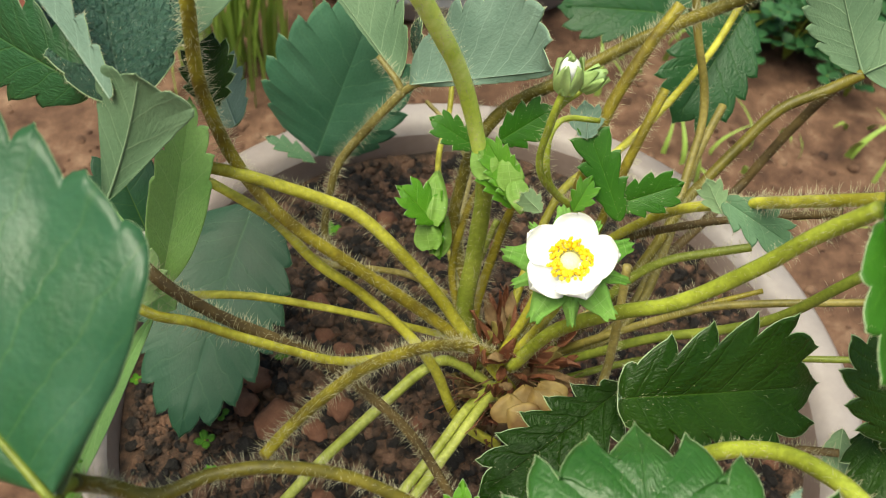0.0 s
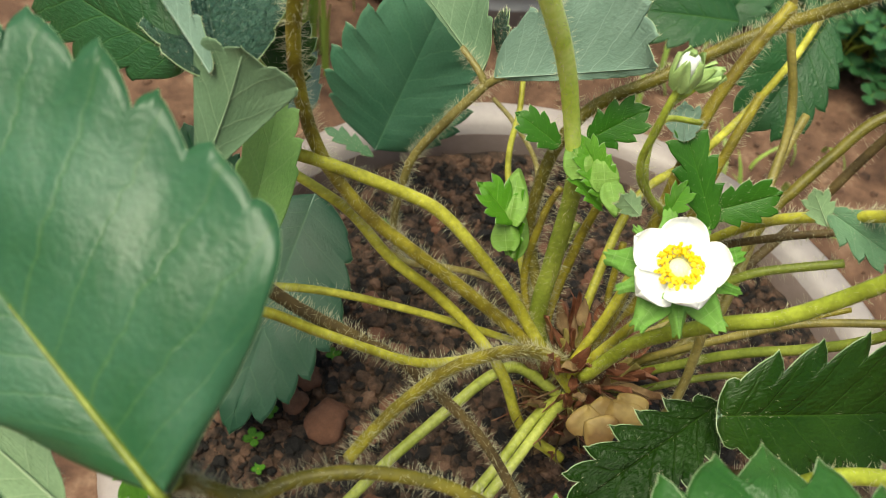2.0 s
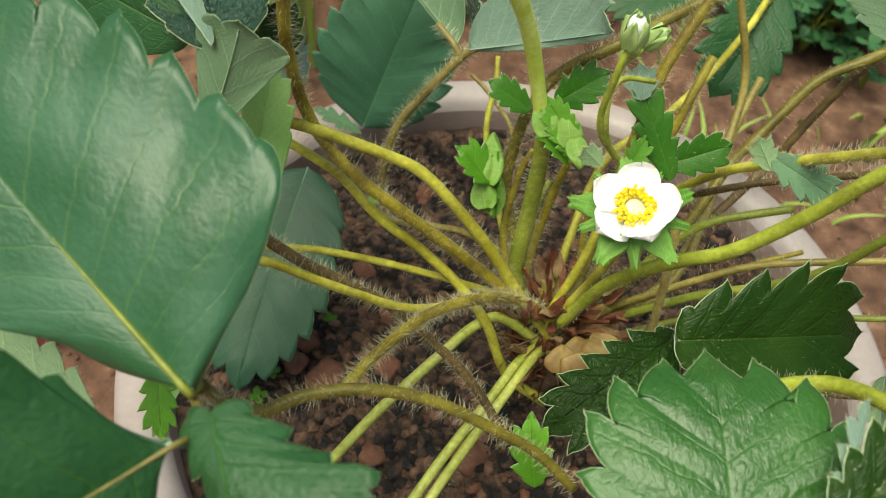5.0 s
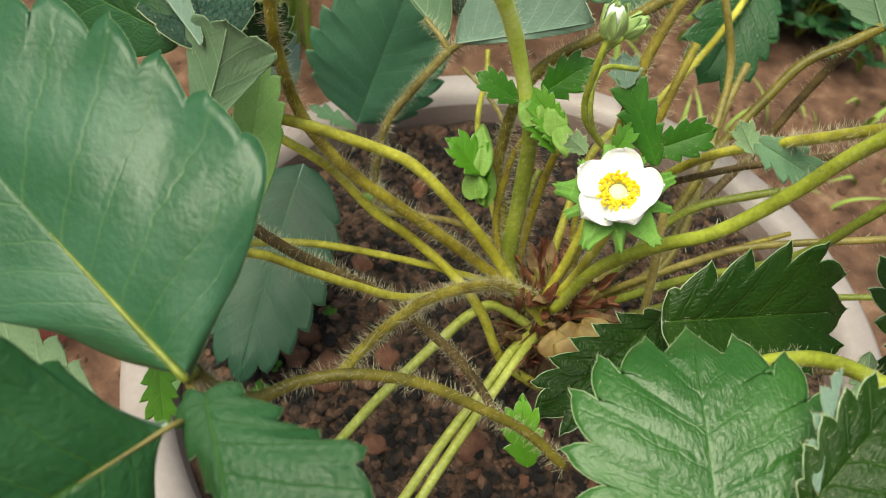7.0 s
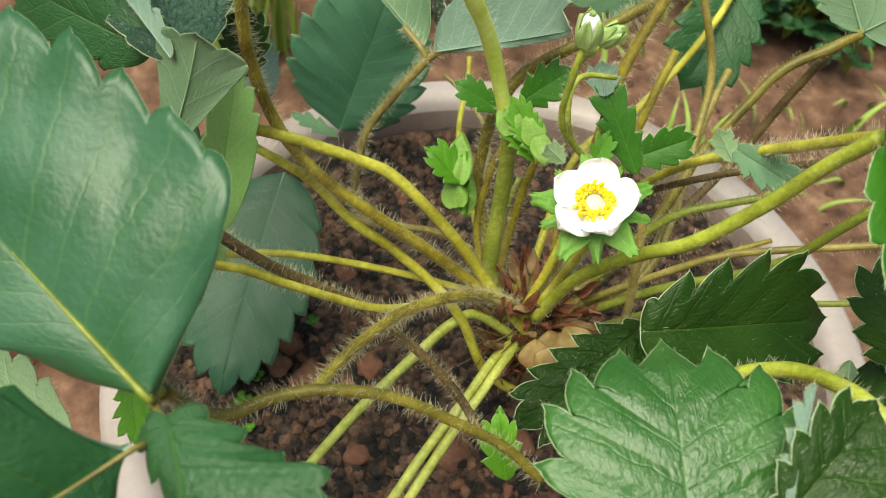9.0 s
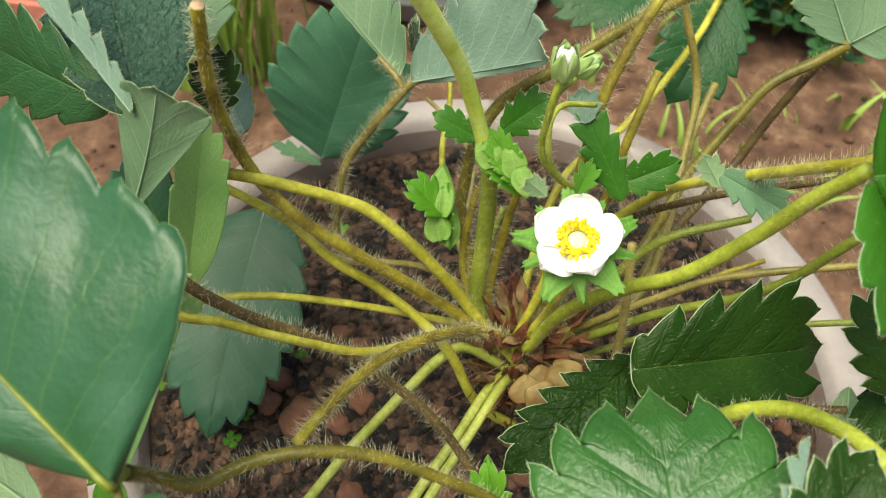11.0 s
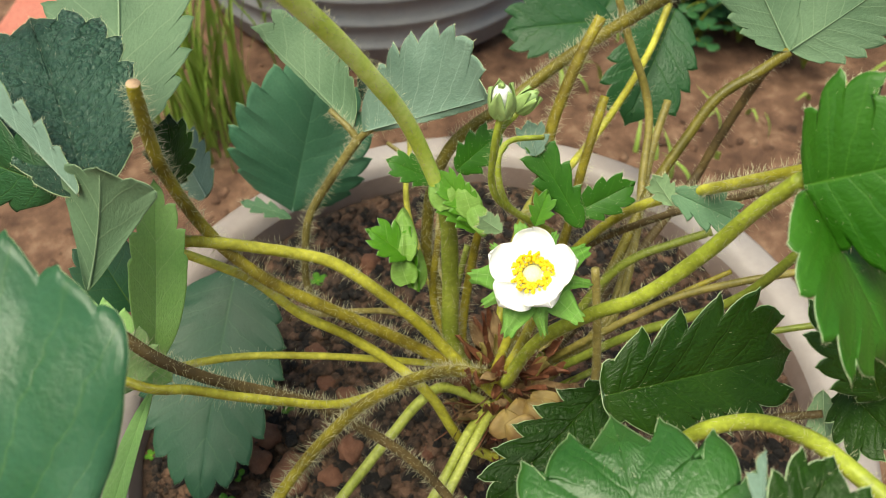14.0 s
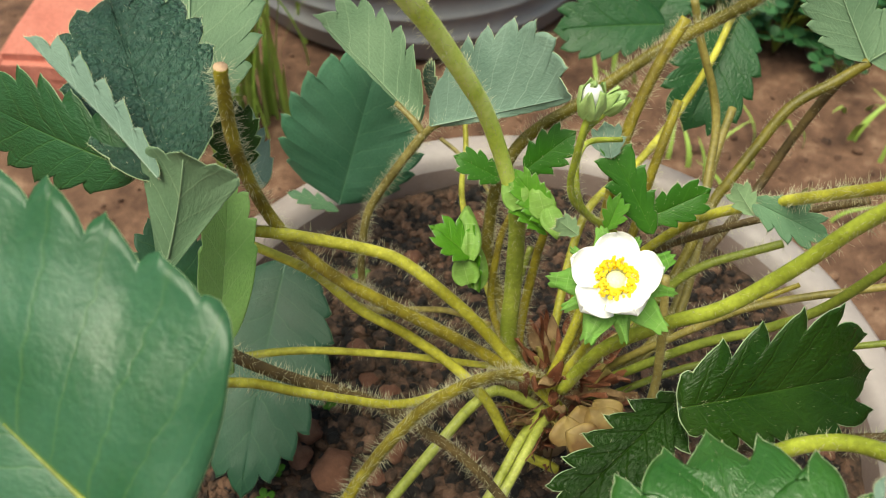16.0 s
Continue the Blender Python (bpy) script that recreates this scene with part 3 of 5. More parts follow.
def build_soil():
    rings, sides = 60, 150
    verts, faces = [(0, 0, soil_height(0, 0))], []
    for i in range(1, rings + 1):
        r = 0.1436 * i / rings
        for k in range(sides):
            w = 2 * math.pi * k / sides
            x, y = r * math.cos(w), r * math.sin(w)
            verts.append((x, y, soil_height(x, y)))
    faces += [(0, 1 + k, 1 + (k + 1) % sides) for k in range(sides)]
    for i in range(rings - 1):
        for k in range(sides):
            a, m = 1 + i * sides, (k + 1) % sides
            faces.append((a + k, a + sides + k, a + sides + m, a + m))
    tagged(mesh_object("potting_soil", verts, faces, [SOIL]), "dark damp potting soil filling the pot", "soil", kind="stuff")
    rng = random.Random(11)

    def spot(r):
        q, w = 0.139 * math.sqrt(r.random()), r.random() * 6.283
        x, y = q * math.cos(w), q * math.sin(w)
        return x, y, soil_height(x, y) + 0.0004

    v, f = rocks(20000, spot, lambda r: 0.0005 + 0.0036 * r.random() ** 4, rng)
    tagged(mesh_object("soil_crumbs", v, f, [SOIL], smooth=False), "crumbs of dark and reddish soil lying loose", "soil", kind="stuff")


build_ground()
build_pot()
build_soil()

# ---- the strawberry plant ----
plant = thing("strawberry_plant", "flowering strawberry plant with hairy stalks rooted in the pot", "plant", (0, 0, 0.235))
plant.location = (0, 0, 0)
# petioles and stalks: colour, root and tip radius, hairiness, then the line that each one follows
STEMS = [
    ("cut_petiole", "olive", 0.0022, 0.0018, 1.00, [(0.0050, -0.0194, 0.2883), (-0.0141, -0.0143, 0.3057), (-0.0346, -0.0118, 0.3248), (-0.0531, -0.0094, 0.3403), (-0.0703, -0.0058, 0.3542), (-0.0837, 0.0011, 0.3703), (-0.0882, -0.0032, 0.4025), (-0.0868, -0.0058, 0.4283), (-0.0861, -0.0062, 0.4342)]),
    ("petiole", "lime", 0.0022, 0.0018, 0.60, [(0.0098, -0.0229, 0.2823), (-0.0079, -0.0148, 0.3033), (-0.0191, -0.0088, 0.3183), (-0.0315, -0.0035, 0.3326), (-0.0467, -0.0000, 0.3491), (-0.0606, 0.0010, 0.3563), (-0.0815, -0.0010, 0.3670), (-0.0967, -0.0049, 0.3754)]),
    ("petiole", "lime", 0.0020, 0.0015, 0.30, [(0.0065, -0.0373, 0.2647), (-0.0093, -0.0317, 0.2753), (-0.0192, -0.0236, 0.2958), (-0.0300, -0.0181, 0.3104), (-0.0458, -0.0119, 0.3239), (-0.0606, -0.0079, 0.3345), (-0.0731, -0.0016, 0.3458), (-0.0834, 0.0014, 0.3523), (-0.1006, 0.0070, 0.3589)]),
    ("stolon", "tan", 0.0011, 0.0010, 0.20, [(-0.0172, -0.0062, 0.3179), (-0.0301, -0.0036, 0.3239), (-0.0425, -0.0047, 0.3283), (-0.0553, -0.0068, 0.3320), (-0.0663, -0.0043, 0.3368)]),
    ("petiole", "lime", 0.0012, 0.0014, 0.20, [(-0.0030, -0.0123, 0.2955), (-0.0259, -0.0121, 0.3039), (-0.0418, -0.0129, 0.3108), (-0.0607, -0.0136, 0.3176), (-0.0805, -0.0145, 0.3229), (-0.0962, -0.0164, 0.3253), (-0.1080, -0.0192, 0.3259)]),
    ("petiole", "brown", 0.0016, 0.0018, 1.00, [(-0.0135, -0.0703, 0.2985), (-0.0234, -0.0604, 0.3103), (-0.0328, -0.0538, 0.3195), (-0.0434, -0.0493, 0.3284), (-0.0544, -0.0456, 0.3378), (-0.0661, -0.0447, 0.3464), (-0.0805, -0.0450, 0.3576), (-0.0936, -0.0440, 0.3699), (-0.1039, -0.0388, 0.3780), (-0.1124, -0.0381, 0.3867)]),
    ("petiole", "olive", 0.0022, 0.0015, 1.30, [(0.0029, -0.0170, 0.2962), (-0.0132, -0.0254, 0.3162), (-0.0269, -0.0360, 0.3310), (-0.0403, -0.0477, 0.3412), (-0.0505, -0.0601, 0.3485), (-0.0593, -0.0732, 0.3543), (-0.0653, -0.0833, 0.3574)]),
    ("petiole", "lime", 0.0015, 0.0013, 0.60, [(-0.0228, -0.0277, 0.3200), (-0.0372, -0.0380, 0.3286), (-0.0504, -0.0446, 0.3364), (-0.0629, -0.0463, 0.3442), (-0.0760, -0.0480, 0.3532), (-0.0883, -0.0489, 0.3616), (-0.0970, -0.0495, 0.3650), (-0.1060, -0.0455, 0.3655), (-0.1120, -0.0420, 0.3640)]),
    ("petiole", "dark", 0.0014, 0.0017, 0.70, [(-0.0054, -0.1052, 0.3503), (-0.0166, -0.1001, 0.3596), (-0.0302, -0.0970, 0.3672), (-0.0444, -0.0941, 0.3732), (-0.0606, -0.0942, 0.3770), (-0.0736, -0.0970, 0.3776), (-0.0833, -0.1019, 0.3782), (-0.0911, -0.1027, 0.3845), (-0.0912, -0.1099, 0.4054)]),
    ("petiole", "bright", 0.0020, 0.0018, 0.20, [(0.0047, -0.0229, 0.2818), (-0.0129, -0.0182, 0.2928), (-0.0231, -0.0231, 0.2945), (-0.0345, -0.0325, 0.2903), (-0.0437, -0.0409, 0.2870), (-0.0563, -0.0527, 0.2821), (-0.0686, -0.0653, 0.2753), (-0.0856, -0.0840, 0.2648)]),
    ("petiole", "bright", 0.0018, 0.0018, 0.20, [(0.0046, -0.0213, 0.2831), (-0.0062, -0.0320, 0.2854), (-0.0179, -0.0481, 0.2823), (-0.0325, -0.0666, 0.2772), (-0.0496, -0.0902, 0.2680)]),
    ("petiole", "bright", 0.0018, 0.0018, 0.20, [(0.0066, -0.0234, 0.2829), (-0.0007, -0.0307, 0.2868), (-0.0122, -0.0465, 0.2839), (-0.0278, -0.0674, 0.2770), (-0.0441, -0.0909, 0.2679)]),
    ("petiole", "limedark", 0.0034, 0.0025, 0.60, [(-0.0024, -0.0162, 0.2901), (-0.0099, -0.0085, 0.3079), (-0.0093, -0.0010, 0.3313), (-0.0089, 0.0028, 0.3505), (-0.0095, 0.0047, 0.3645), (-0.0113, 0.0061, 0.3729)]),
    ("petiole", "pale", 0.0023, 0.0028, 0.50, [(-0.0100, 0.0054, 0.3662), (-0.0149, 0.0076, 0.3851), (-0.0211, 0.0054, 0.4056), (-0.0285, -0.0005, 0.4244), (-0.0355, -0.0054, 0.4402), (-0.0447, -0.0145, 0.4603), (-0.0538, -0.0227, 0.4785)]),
    ("petiole", "dark", 0.0022, 0.0020, 1.70, [(-0.0031, -0.0107, 0.2968), (-0.0145, 0.0160, 0.3211), (-0.0140, 0.0265, 0.3366), (-0.0104, 0.0333, 0.3496), (-0.0039, 0.0381, 0.3601), (0.0048, 0.0409, 0.3667), (0.0151, 0.0427, 0.3726), (0.0269, 0.0459, 0.3797), (0.0379, 0.0472, 0.3879), (0.0485, 0.0475, 0.3952), (0.0634, 0.0450, 0.4072), (0.0736, 0.0419, 0.4181)]),
    ("petiole", "hairy", 0.0013, 0.0017, 1.20, [(-0.0558, 0.0160, 0.3002), (-0.0609, 0.0201, 0.3117), (-0.0603, 0.0267, 0.3230), (-0.0567, 0.0339, 0.3363), (-0.0473, 0.0402, 0.3481), (-0.0360, 0.0462, 0.3605)]),
    ("petiole", "hairy", 0.0014, 0.0010, 1.00, [(-0.0360, 0.0462, 0.3605), (-0.0385, 0.0485, 0.3640), (-0.0446, 0.0561, 0.3667)]),
    ("petiole", "hairy", 0.0014, 0.0010, 1.00, [(-0.0360, 0.0462, 0.3605), (-0.0309, 0.0458, 0.3650), (-0.0218, 0.0433, 0.3701), (-0.0132, 0.0409, 0.3753)]),
    ("petiole", "olive", 0.0020, 0.0018, 1.00, [(0.0067, -0.0148, 0.2843), (0.0147, -0.0063, 0.3140), (0.0200, 0.0063, 0.3517), (0.0232, 0.0138, 0.3652), (0.0276, 0.0228, 0.3812), (0.0365, 0.0325, 0.3980), (0.0438, 0.0388, 0.4084)]),
    ("cut_petiole", "olive", 0.0017, 0.0016, 1.00, [(0.0091, -0.0138, 0.2828), (0.0230, 0.0003, 0.3046), (0.0348, 0.0158, 0.3324), (0.0409, 0.0274, 0.3492), (0.0449, 0.0338, 0.3594), (0.0512, 0.0440, 0.3714)]),
    ("petiole", "lime", 0.0017, 0.0016, 0.30, [(0.0052, -0.0129, 0.2807), (0.0111, 0.0091, 0.2978), (0.0265, 0.0440, 0.3154), (0.0499, 0.0640, 0.3199), (0.0721, 0.0867, 0.3263), (0.0930, 0.1123, 0.3347), (0.1058, 0.1317, 0.3442)]),
    ("petiole", "tanolive", 0.0018, 0.0015, 0.20, [(0.0213, -0.0133, 0.2741), (0.0522, -0.0002, 0.2965), (0.0659, 0.0246, 0.3139), (0.0730, 0.0469, 0.3276), (0.0777, 0.0623, 0.3396), (0.0759, 0.0704, 0.3519), (0.0690, 0.0774, 0.3693), (0.0640, 0.0818, 0.3848)]),
    ("cut_petiole", "tanolive", 0.0018, 0.0017, 0.30, [(0.0193, -0.0150, 0.2726), (0.0471, -0.0019, 0.2948), (0.0599, 0.0147, 0.3034), (0.0738, 0.0449, 0.3135), (0.0836, 0.0663, 0.3231), (0.0926, 0.0820, 0.3319)]),
    ("petiole", "dark", 0.0020, 0.0020, 0.40, [(0.0136, -0.0128, 0.2814), (0.0480, 0.0070, 0.3080), (0.0689, 0.0308, 0.3314), (0.0749, 0.0355, 0.3380), (0.0852, 0.0432, 0.3484), (0.0967, 0.0505, 0.3599), (0.1120, 0.0535, 0.3684), (0.1207, 0.0546, 0.3749)]),
    ("petiole", "brown", 0.0019, 0.0018, 0.20, [(0.0169, -0.0116, 0.2750), (0.0642, 0.0237, 0.2967), (0.0965, 0.0509, 0.3136), (0.1037, 0.0564, 0.3247), (0.1114, 0.0608, 0.3412), (0.1188, 0.0617, 0.3614), (0.1218, 0.0561, 0.3737)]),
    ("petiole", "lime", 0.0017, 0.0017, 0.90, [(0.0131, -0.0105, 0.2856), (0.0339, 0.0123, 0.3171), (0.0457, 0.0136, 0.3354), (0.0551, 0.0075, 0.3529), (0.0634, -0.0039, 0.3700), (0.0700, -0.0196, 0.3902), (0.0743, -0.0321, 0.4061), (0.0815, -0.0415, 0.4184)]),
    ("petiole", "brown", 0.0014, 0.0013, 0.70, [(0.0135, -0.0111, 0.2826), (0.0327, 0.0124, 0.3133), (0.0437, 0.0137, 0.3278), (0.0588, 0.0093, 0.3420), (0.0735, 0.0052, 0.3526), (0.0869, -0.0003, 0.3621), (0.0973, -0.0059, 0.3712)]),
    ("petiole", "limeb", 0.0023, 0.0019, 0.50, [(0.0071, -0.0236, 0.3003), (0.0132, -0.0271, 0.3258), (0.0180, -0.0330, 0.3444), (0.0288, -0.0380, 0.3603), (0.0404, -0.0424, 0.3730), (0.0517, -0.0461, 0.3937), (0.0579, -0.0499, 0.4127), (0.0622, -0.0563, 0.4308)]),
    ("petiole", "limedark", 0.0018, 0.0015, 0.60, [(0.0157, -0.0128, 0.2815), (0.0388, -0.0007, 0.3077), (0.0481, 0.0028, 0.3211), (0.0573, 0.0032, 0.3309), (0.0695, 0.0035, 0.3359), (0.0829, 0.0028, 0.3415)]),
    ("petiole", "limedark", 0.0017, 0.0016, 0.10, [(0.0137, -0.0145, 0.2801), (0.0345, -0.0175, 0.3008), (0.0520, -0.0197, 0.3170), (0.0664, -0.0241, 0.3299), (0.0765, -0.0274, 0.3407), (0.0837, -0.0297, 0.3521), (0.0888, -0.0326, 0.3692), (0.0981, -0.0336, 0.3880)]),
    ("petiole", "tanolive", 0.0015, 0.0013, 0.20, [(0.0156, -0.0111, 0.2828), (0.0382, -0.0127, 0.3048), (0.0552, -0.0121, 0.3167), (0.0698, -0.0123, 0.3265), (0.0864, -0.0139, 0.3329), (0.1024, -0.0164, 0.3385), (0.1235, -0.0215, 0.3489)]),
    ("petiole", "olive", 0.0013, 0.0009, 0.20, [(0.0204, -0.0096, 0.2806), (0.0455, -0.0088, 0.3021), (0.0598, -0.0073, 0.3106), (0.0774, -0.0052, 0.3199), (0.0915, -0.0037, 0.3259)]),
    ("petiole", "limedark", 0.0014, 0.0012, 0.10, [(0.0236, -0.0150, 0.2730), (0.0504, -0.0136, 0.2887), (0.0652, -0.0144, 0.2957), (0.0864, -0.0182, 0.3045), (0.1040, -0.0208, 0.3102), (0.1247, -0.0236, 0.3160)]),
    ("petiole", "limeb", 0.0021, 0.0021, 0.50, [(0.0341, -0.0813, 0.3426), (0.0455, -0.0806, 0.3628), (0.0549, -0.0864, 0.3780), (0.0610, -0.0975, 0.3890), (0.0642, -0.1077, 0.3940), (0.0703, -0.1172, 0.3936)]),
    ("petiole", "olive", 0.0020, 0.0014, 0.60, [(-0.0006, -0.0172, 0.2920), (-0.0059, -0.0058, 0.3040), (-0.0008, 0.0078, 0.3298), (0.0031, 0.0129, 0.3466)]),
    ("petiole", "olive", 0.0016, 0.0012, 0.60, [(-0.0016, -0.0149, 0.2836), (-0.0092, -0.0064, 0.2970), (-0.0148, 0.0070, 0.3130), (-0.0115, 0.0187, 0.3309), (-0.0076, 0.0232, 0.3409)]),
    ("petiole", "lime", 0.0018, 0.0015, 0.40, [(0.0034, -0.0171, 0.2924), (0.0110, -0.0095, 0.3114), (0.0144, -0.0058, 0.3270), (0.0165, -0.0012, 0.3432)]),
    ("petiole", "tan", 0.0017, 0.0014, 0.40, [(0.0410, -0.0222, 0.2601), (0.0401, -0.0258, 0.2863), (0.0399, -0.0244, 0.3048), (0.0384, -0.0190, 0.3289), (0.0374, -0.0117, 0.3470)]),
    ("petiole", "lime", 0.0019, 0.0015, 0.50, [(0.0036, -0.0188, 0.2912), (0.0107, -0.0191, 0.3103), (0.0135, -0.0245, 0.3353), (0.0127, -0.0340, 0.3621)]),
    ("petiole", "olive", 0.0014, 0.0012, 0.60, [(0.0068, -0.0165, 0.2831), (0.0135, -0.0096, 0.2964), (0.0142, 0.0028, 0.3146), (0.0145, 0.0094, 0.3323)]),
    ("petiole", "limedark", 0.0014, 0.0012, 0.40, [(0.0007, -0.0139, 0.2821), (-0.0104, -0.0031, 0.2994), (-0.0064, 0.0057, 0.3190), (-0.0015, 0.0127, 0.3360)]),
    ("petiole", "lime", 0.0014, 0.0011, 0.10, [(-0.0015, -0.0122, 0.2831), (-0.0139, 0.0191, 0.3034), (-0.0200, 0.0583, 0.3100), (-0.0159, 0.0872, 0.3133), (-0.0150, 0.1003, 0.3171)]),
    ("petiole", "tan", 0.0011, 0.0010, 0.10, [(-0.0012, -0.0112, 0.2814), (-0.0097, 0.0369, 0.2946), (-0.0064, 0.0686, 0.3000), (-0.0159, 0.0943, 0.2999), (-0.0248, 0.1058, 0.3016)]),
    ("runner", "brown", 0.0013, 0.0012, 0.90, [(0.0439, -0.0622, 0.3201), (0.0619, -0.0619, 0.3280), (0.0782, -0.0657, 0.3352), (0.0913, -0.0701, 0.3429)]),
    ("petiolule", "limedark", 0.0011, 0.00015, 0.0, [(-0.0912, -0.1099, 0.4054), (-0.0910, -0.1140, 0.4110), (-0.0903, -0.1166, 0.4156), (-0.0960, -0.1117, 0.4177), (-0.1016, -0.1068, 0.4198), (-0.1072, -0.1018, 0.4218), (-0.1128, -0.0968, 0.4237), (-0.1184, -0.0918, 0.4256)]),
    ("petiolule", "hairy", 0.0009, 0.00015, 0.0, [(-0.0905, -0.1150, 0.4110), (-0.0867, -0.1220, 0.4157), (-0.0874, -0.1264, 0.4186), (-0.0890, -0.1297, 0.4225), (-0.0932, -0.1331, 0.4224), (-0.0974, -0.1365, 0.4223), (-0.1017, -0.1398, 0.4222)]),
    ("flower_stalk", "limeb", 0.0011, 0.0010, 0.40, [(0.0186, 0.0036, 0.3571), (0.0121, -0.0006, 0.3660), (0.0054, -0.0046, 0.3775), (0.0029, -0.0056, 0.3866), (0.0028, -0.0071, 0.3980), (0.0038, -0.0061, 0.4064), (0.0055, -0.0039, 0.4120)]),
    ("flower_stalk", "limeb", 0.0012, 0.0008, 0.30, [(0.0261, 0.0047, 0.3484), (0.0121, -0.0006, 0.3660), (0.0074, -0.0019, 0.3756), (0.0058, 0.0004, 0.3848), (0.0072, 0.0042, 0.3888), (0.0118, 0.0091, 0.3884), (0.0222, 0.0130, 0.3846)]),
    ("flower_stalk", "limeb", 0.0009, 0.0009, 0.30, [(0.0030, -0.0069, 0.3969), (0.0053, -0.0031, 0.4037), (0.0099, -0.0001, 0.4064), (0.0117, 0.0014, 0.4077)]),
]
